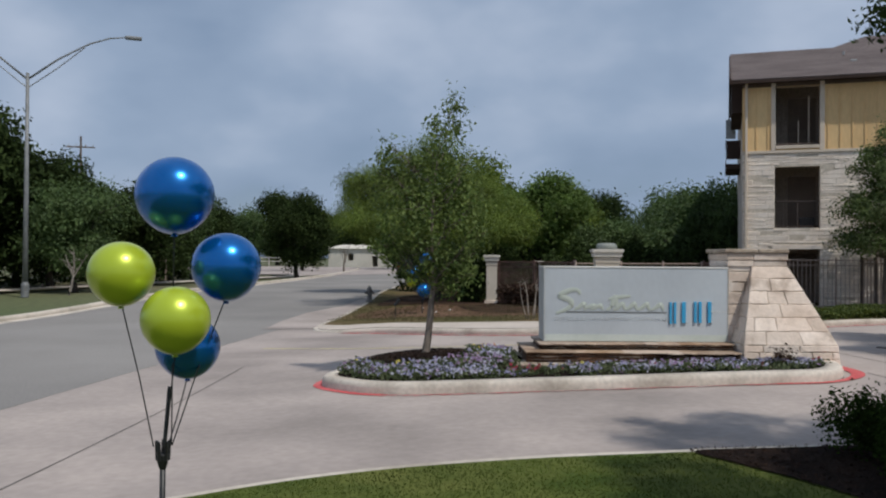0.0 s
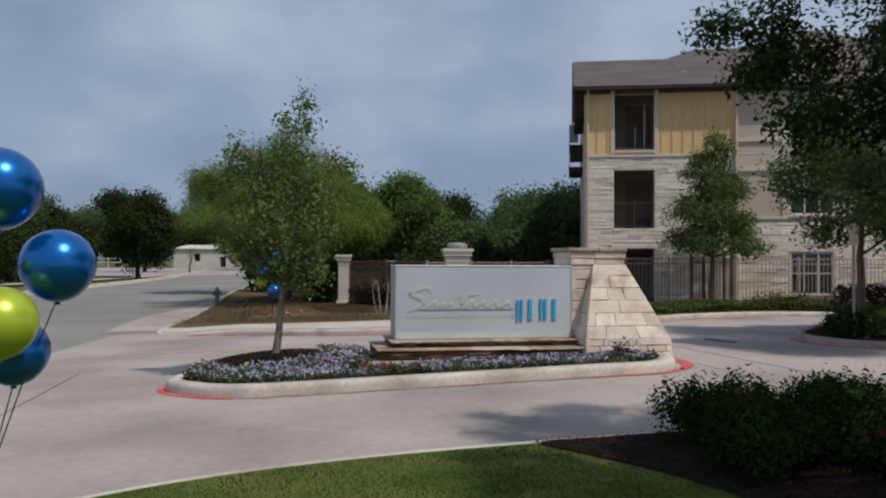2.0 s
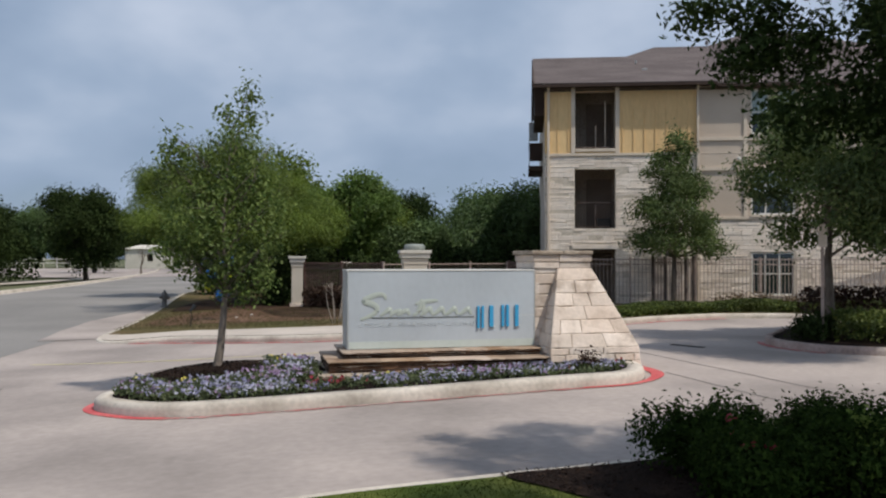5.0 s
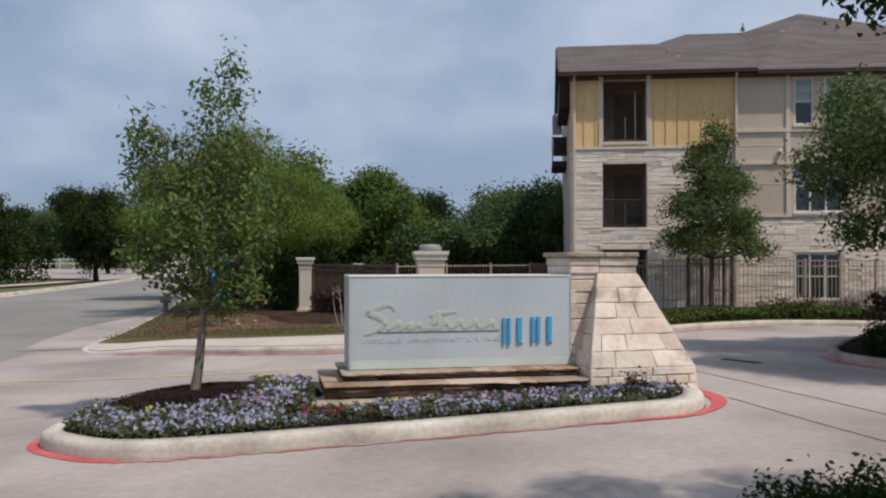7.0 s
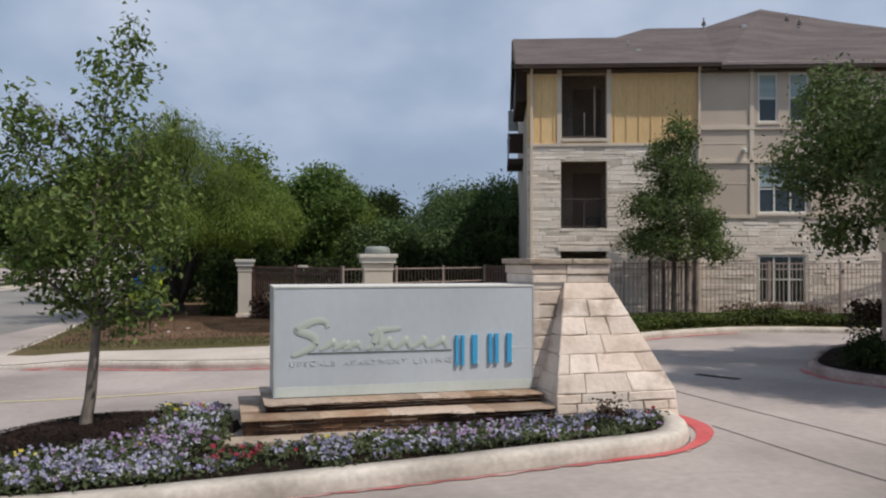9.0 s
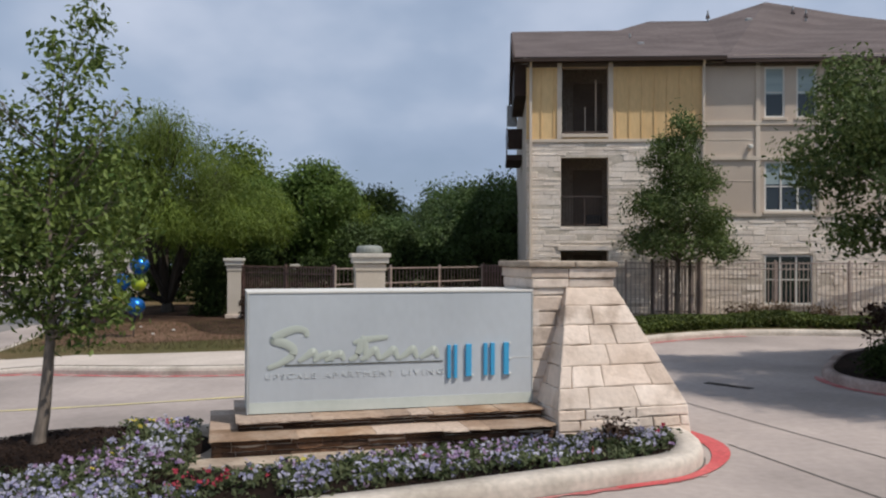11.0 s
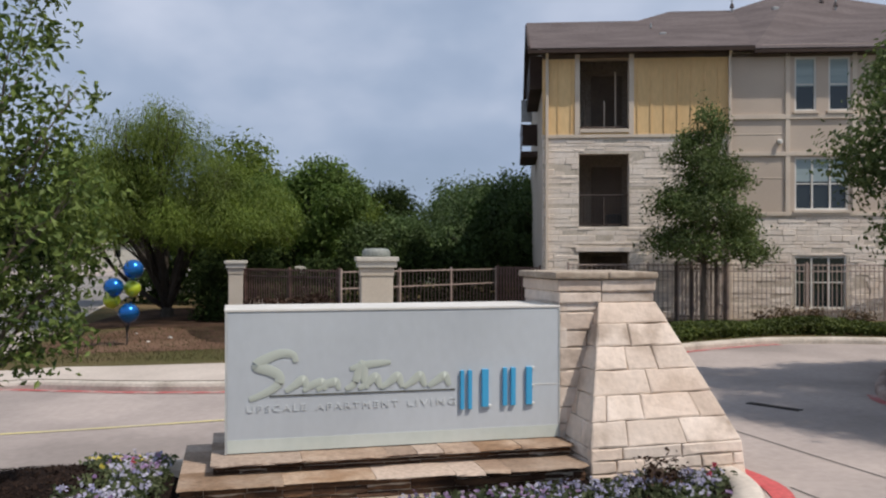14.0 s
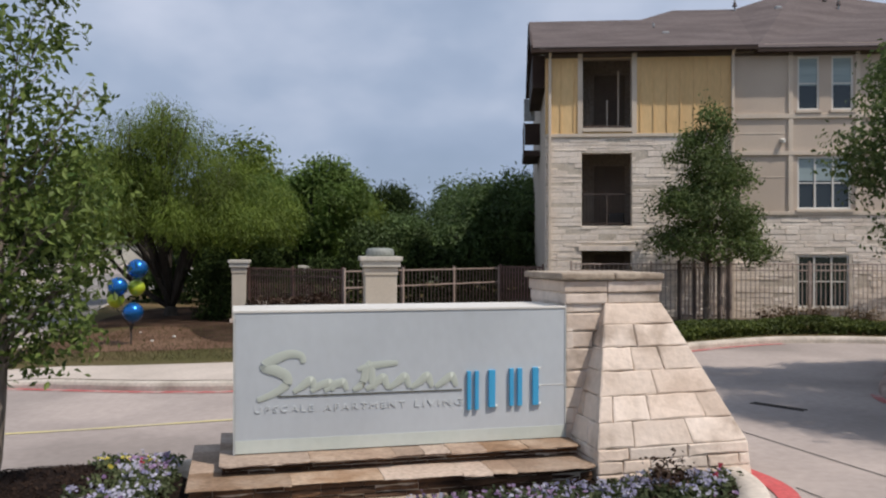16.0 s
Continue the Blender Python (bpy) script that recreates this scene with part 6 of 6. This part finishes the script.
# ---- roadside things ----
def street_lamp():
    s = thing("street_lamp", "tall grey twin-arm street lamp on the far roadside", "street lamp", (-22.0, 36.2, -0.05), 24)
    part("pole", tubed([(0, 0, -0.2), (0, 0, 4.0), (0, 0, 10.2)], [0.125, 0.105, 0.075], 12), DULLPOLE, s, "", True)
    part("base", lathe([(0.18, -0.1), (0.18, 0.45), (0.12, 0.6)], 12), DULLPOLE, s)
    for d in (1, -1):
        arm = part("arm", tubed([(0, 0, 9.9), (d * 1.3, 0, 10.95), (d * 2.6, 0, 11.75), (d * 3.5, 0, 12.1), (d * 4.2, 0, 12.2)], [0.05, 0.045, 0.04, 0.035, 0.03], 8), DULLPOLE, s, "", True)
        part("brace", tubed([(0, 0, 9.5), (d * 1.3, 0, 10.55), (d * 2.4, 0, 11.55)], 0.025, 6), DULLPOLE, arm)
        part("lamp_head", boxed(d * 4.55 - 0.38, d * 4.55 + 0.38, -0.14, 0.14, 12.12, 12.28, 0.06), DULLPOLE, arm, "grey cobra-head lamp")


street_lamp()


def utility_pole():
    u = thing("utility_pole", "distant wooden utility pole with a crossarm", "utility pole", (-48.8, 90.1, 0), 20)
    part("pole", tubed([(0, 0, -0.3), (0, 0, 15.2)], [0.17, 0.11], 8), BARK, u)
    arm = part("crossarm", boxed(-1.5, 1.5, -0.06, 0.06, 13.9, 14.05, 0.01), BARK, u)
    for x in (-1.3, -0.5, 0.5, 1.3):
        part("insulator", tubed([(x, 0, 14.05), (x, 0, 14.25)], 0.05, 8), GALV, arm)


utility_pole()


def hydrant():
    h = thing("fire_hydrant", "dull grey fire hydrant standing in the verge shade", "hydrant", (-5.65, 34.2, G(-5.65, 34.2) + 0.05), 20)
    part("barrel", lathe([(0.15, -0.1), (0.15, 0.03), (0.1, 0.05), (0.095, 0.40), (0.125, 0.42), (0.125, 0.46), (0.10, 0.53), (0.05, 0.6), (0.03, 0.65)], 16), HYDRANT, h, "", True)
    for a, r in ((0, 0.055), (180, 0.055), (270, 0.075)):
        cap = part("outlet", tubed([(0.08, 0, 0.36), (0.19, 0, 0.36)], r, 10), HYDRANT, h)
        cap.matrix_basis = pose(0, 0, 0, 0, 0, a)


hydrant()


def spot_light(x, y):
    s = thing("garden_spotlight", "small black garden spotlight on a stake", "spotlight", (x, y, G(x, y) + 0.14), 30)
    part("stake", tubed([(0, 0, -0.1), (0.03, 0, 0.42)], 0.011, 6), BLACK, s)
    head = part("head", tubed([(-0.02, 0, 0.42), (0.1, 0, 0.55)], [0.035, 0.055], 12), BLACK, s)
    part("hood", tubed([(0.1, 0, 0.55), (0.14, 0, 0.6)], [0.058, 0.065], 12), BLACK, head)


spot_light(-3.22, 25.25)


def scrap(x, y, s, seed):
    rng = random.Random(seed)
    bm = bmesh.new()
    bmesh.ops.create_icosphere(bm, subdivisions=1, radius=s)
    for v in bm.verts:
        v.co *= rng.uniform(0.7, 1.2)
        v.co.z *= 0.5
    ob = part("stone_chip", bm, WHITE, None)
    tagged(ob, "small white stone lying on the bare earth", "stone")
    ob.matrix_world = pose(x, y, G(x, y) + 0.16 + s * 0.3, 0, 0, 40 * seed)


for k, (x, y, s) in enumerate(((-2.18, 27.5, 0.05), (-1.78, 28.2, 0.06), (-2.86, 29.6, 0.04))):
    scrap(x, y, s, k)


def post_sign():
    p = thing("sign_post", "slim brown post with a small narrow sign plate", "sign post", (10.95, 16.75, 0.12), -25)
    part("post", boxed(-0.03, 0.03, -0.03, 0.03, -0.2, 2.35, 0.006), PICKET, p)
    part("plate", boxed(-0.09, 0.09, -0.045, -0.032, 1.95, 2.42, 0.004), TANTRIM, p, "narrow buff sign plate")


post_sign()


def jeep():
    j = thing("suv", "black boxy off-road suv on the main road", "car", (-9.5, 75.0, -0.02), 2)
    bm = bmesh.new()
    box(bm, -0.82, 0.82, -1.9, 0.5, 0.55, 1.18, 0.06)
    box(bm, -0.72, 0.72, 0.5, 1.95, 0.55, 1.10, 0.07)
    part("body", bm, CARBLACK, j, "glossy black body")
    cab = part("cabin", hull([(-0.78, -1.85, 1.18), (0.78, -1.85, 1.18), (0.78, 0.55, 1.18), (-0.78, 0.55, 1.18)], [(-0.68, -1.78, 1.84), (0.68, -1.78, 1.84), (0.68, 0.15, 1.84), (-0.68, 0.15, 1.84)]), CARBLACK, j)
    part("roof", boxed(-0.70, 0.70, -1.82, 0.2, 1.83, 1.90, 0.03), CARBLACK, j)
    part("rear_window", boxed(-0.55, 0.55, -1.862, -1.80, 1.27, 1.70, 0.02), GLASS, cab)
    part("windscreen", boxed(-0.62, 0.62, 0.36, 0.44, 1.25, 1.74, 0.02), GLASS, cab)
    for s in (-1, 1):
        for y0, y1 in ((-1.7, -0.9), (-0.8, 0.1)):
            part("side_window", boxed(s * 0.745 - 0.02, s * 0.745 + 0.02, y0, y1, 1.27, 1.72, 0.01), GLASS, cab)
        part("tail_light", boxed(s * 0.74 - 0.08, s * 0.74 + 0.08, -1.94, -1.88, 0.86, 1.08, 0.015), TAILRED, j, "red tail light")
        part("fender", boxed(s * 0.88 - 0.1, s * 0.88 + 0.1, -1.75, -0.75, 0.82, 0.92, 0.03), BLACK, j)
        part("fender", boxed(s * 0.88 - 0.1, s * 0.88 + 0.1, 0.8, 1.8, 0.82, 0.92, 0.03), BLACK, j)
        part("mirror", boxed(s * 0.95 - 0.1, s * 0.95 + 0.1, 0.35, 0.45, 1.25, 1.42, 0.02), BLACK, j)
        for y in (-1.25, 1.3):
            tyre = lathe([(0.22, -0.13), (0.36, -0.13), (0.40, -0.09), (0.40, 0.09), (0.36, 0.13), (0.22, 0.13)], 24)
            bmesh.ops.rotate(tyre, cent=(0, 0, 0), matrix=Euler((0, radians(90), 0)).to_matrix(), verts=tyre.verts)
            wheel = part("wheel", tyre, TYRE, j)
            wheel.matrix_basis = pose(s * 0.74, y, 0.40)
            rim = lathe([(0.21, -0.12), (0.2, 0.12), (0.08, 0.14)], 16)
            bmesh.ops.rotate(rim, cent=(0, 0, 0), matrix=Euler((0, radians(90), 0)).to_matrix(), verts=rim.verts)
            part("rim", rim, CHROME, wheel)
    part("bumper", boxed(-0.84, 0.84, -2.06, -1.9, 0.52, 0.70, 0.03), BLACK, j)
    spare = lathe([(0.1, -0.1), (0.36, -0.1), (0.39, -0.05), (0.39, 0.08), (0.1, 0.1)], 24)
    bmesh.ops.rotate(spare, cent=(0, 0, 0), matrix=Euler((radians(90), 0, 0)).to_matrix(), verts=spare.verts)
    part("spare_wheel", spare, TYRE, j, "covered spare wheel").matrix_basis = pose(0.05, -2.0, 1.02)
    part("plate", boxed(-0.62, -0.36, -2.075, -2.06, 0.74, 0.87), WHITE, j)


jeep()


def far_things():
    f = thing("white_railing", "distant white post-and-rail fence", "fence", (-57.0, 165.0, 0.0), -3)
    for z in (0.75, 1.45):
        part("rail", boxed(0, 12.0, -0.05, 0.05, z + 0.1, z + 0.26), FARWALL, f)
    first = part("post", boxed(-0.09, 0.09, -0.09, 0.09, -0.2, 1.9), FARWALL, f)
    for k in range(1, 6):
        piece("post", first.data, f, pose(k * 2.4, 0, 0))
    h = thing("low_white_building", "distant low white building beyond the road", "building", (-38.5, 168.0, 0.0), -3)
    part("wall", pierced(0, 12, -0.2, 3.6, [(4, 5.2, 1.2, 2.6), (9, 10.2, 0.0, 2.1)], 0, 6), FARWALL, h)
    part("roof", hull([(-0.4, -0.4, 3.6), (12.4, -0.4, 3.6), (12.4, 6.4, 3.6), (-0.4, 6.4, 3.6)], [(2, 2.9, 4.4), (10, 2.9, 4.4), (10, 3.1, 4.4), (2, 3.1, 4.4)]), CAPSTONE, h)
    fence("dark metal fence under the far trees", (-33.0, 40.5), (-24.8, 58.0), 1.7, 0.5, 3.0, base=0.0)


far_things()


def bare_tree(label, at, tall, seed, bark):
    """A leafless little tree with crooked limbs."""
    rng = np.random.default_rng(seed)
    b = thing("bare_tree", label, "tree", at)
    top = Vector((0.25, 0, tall * 0.45))
    bm = bmesh.new()
    bough(bm, Vector((0, 0, -0.1)), top, 0.05, 0.034 * tall, rng)
    part("trunk", bm, bark, b, "", True)
    for k in range(6):
        e = top * rng.uniform(0.7, 1.0) + Vector((rng.normal() * 0.45, rng.normal() * 0.3, 0.5 + 0.25 * abs(rng.normal()))) * tall * 0.5
        bm = bmesh.new()
        pts = bough(bm, top * rng.uniform(0.5, 0.95), e, 0.08, 0.045, rng)
        for _ in range(3):
            q = pts[int(rng.integers(2, 6))]
            bough(bm, q, q + Vector((rng.normal() * 0.3, rng.normal() * 0.3, 0.25)) * tall * 0.3, 0.03, 0.02, rng, 3, 4)
        part("limb", bm, bark, b, "", True)


def pale_stems(at):
    """A many-stemmed bare shrub with smooth pale bark."""
    rng = np.random.default_rng(15)
    b = thing("bare_shrub", "bare many-stemmed shrub with smooth pale bark beside the fence", "shrub", at)
    for k in range(6):
        a = 2 * math.pi * k / 6
        foot = Vector((0.1 * math.cos(a), 0.06 * math.sin(a), -0.05))
        top = Vector((0.24 * math.cos(a) + rng.normal() * 0.06, 0.2 * math.sin(a), 0.85 + rng.uniform(0, 0.25)))
        bm = bmesh.new()
        pts = bough(bm, foot, top, 0.03, 0.015, rng)
        for _ in range(2):
            q = pts[int(rng.integers(3, 6))]
            bough(bm, q, q + Vector((rng.normal() * 0.15, rng.normal() * 0.1, 0.2)), 0.03, 0.007, rng, 3, 4)
        part("stem", bm, PALEBARK, b, "", True)


PALEBARK = surf("pale_smooth_bark", (0.27, 0.23, 0.19), (0.42, 0.37, 0.32), 0.8, 3.0, 20.0, 0.2)
pale_stems((0.93, 23.27, 0.13))


DEADWOOD = surf("bleached_wood", (0.20, 0.17, 0.14), (0.33, 0.29, 0.25), 0.9, 3.0, 20.0, 0.4)
bare_tree("bare bleached small tree under the dark roadside trees", (-21.0, 38.2, -0.05), 2.6, 3, DEADWOOD)
bare_tree("leafless small tree before the distant white building", (-21.2, 102.0, 0.0), 4.6, 8, BARK)


# ---- wall stones of the apartment house ----
def ashlar():
    rng = random.Random(77)
    rows = []
    z = 0.02
    while z < 5.69:
        h = rng.choice((0.08, 0.10, 0.12, 0.15, 0.19))
        rows.append((z, min(5.69, z + h)))
        z += h
    keep = [(O1[0] - 0.02, O1[1] + 0.02, 0.0, 2.36), (O2[0] - 0.01, O2[1] + 0.01, O2[2], O2[3]), (W1[0] - 0.08, W1[1] + 0.08, W1[2] - 0.1, W1[3])]
    single, rest = [], []
    for z0, z1 in rows:
        u = U0 - 0.02
        end = UY - 0.06
        while True:
            if u >= end:
                if z1 > 3.27 or u >= U1 - 0.1:
                    break
                end = U1
            u2 = min(end, u + rng.uniform(0.28, 1.0))
            if end - u2 < 0.12:
                u2 = end
            cells = [(u, u2)]
            for a, b, c, d in keep:
                if z0 < d and z1 > c:
                    new_cells = []
                    for p, q in cells:
                        if q <= a or p >= b:
                            new_cells.append((p, q))
                            continue
                        if p < a:
                            new_cells.append((p, a))
                        if q > b:
                            new_cells.append((b, q))
                    cells = new_cells
            for p, q in cells:
                if q - p > 0.04:
                    (single if q < UY and z0 > 2.2 and len(single) < 295 else rest).append((p, q, z0, z1))
            u = u2
    wall = next(o for o in B.children if o.name == "front_wall")

    def block(bm, p, q, z0, z1):
        j, lift = 0.003, rng.uniform(0.012, 0.032)
        low = [bm.verts.new(c) for c in ((p + j, -0.01, z0 + j), (q - j, -0.01, z0 + j), (q - j, -0.01, z1 - j), (p + j, -0.01, z1 - j))]
        up = [bm.verts.new((c.co.x + dx * 0.012, -lift * rng.uniform(0.8, 1.2), c.co.z + dz * 0.01)) for c, dx, dz in zip(low, (1, -1, -1, 1), (1, 1, -1, -1))]
        for k in range(4):
            bm.faces.new((low[k], low[(k + 1) % 4], up[(k + 1) % 4], up[k]))
        bm.faces.new(up)

    for c in single:
        bm = bmesh.new()
        block(bm, *c)
        part("stone", bm, LIME2, wall)
    bm = bmesh.new()
    for c in rest:
        block(bm, *c)
    tagged(part("stone_facing", bm, LIME2, wall, "coursed cream limestone facing"), kind="stuff")


ashlar()
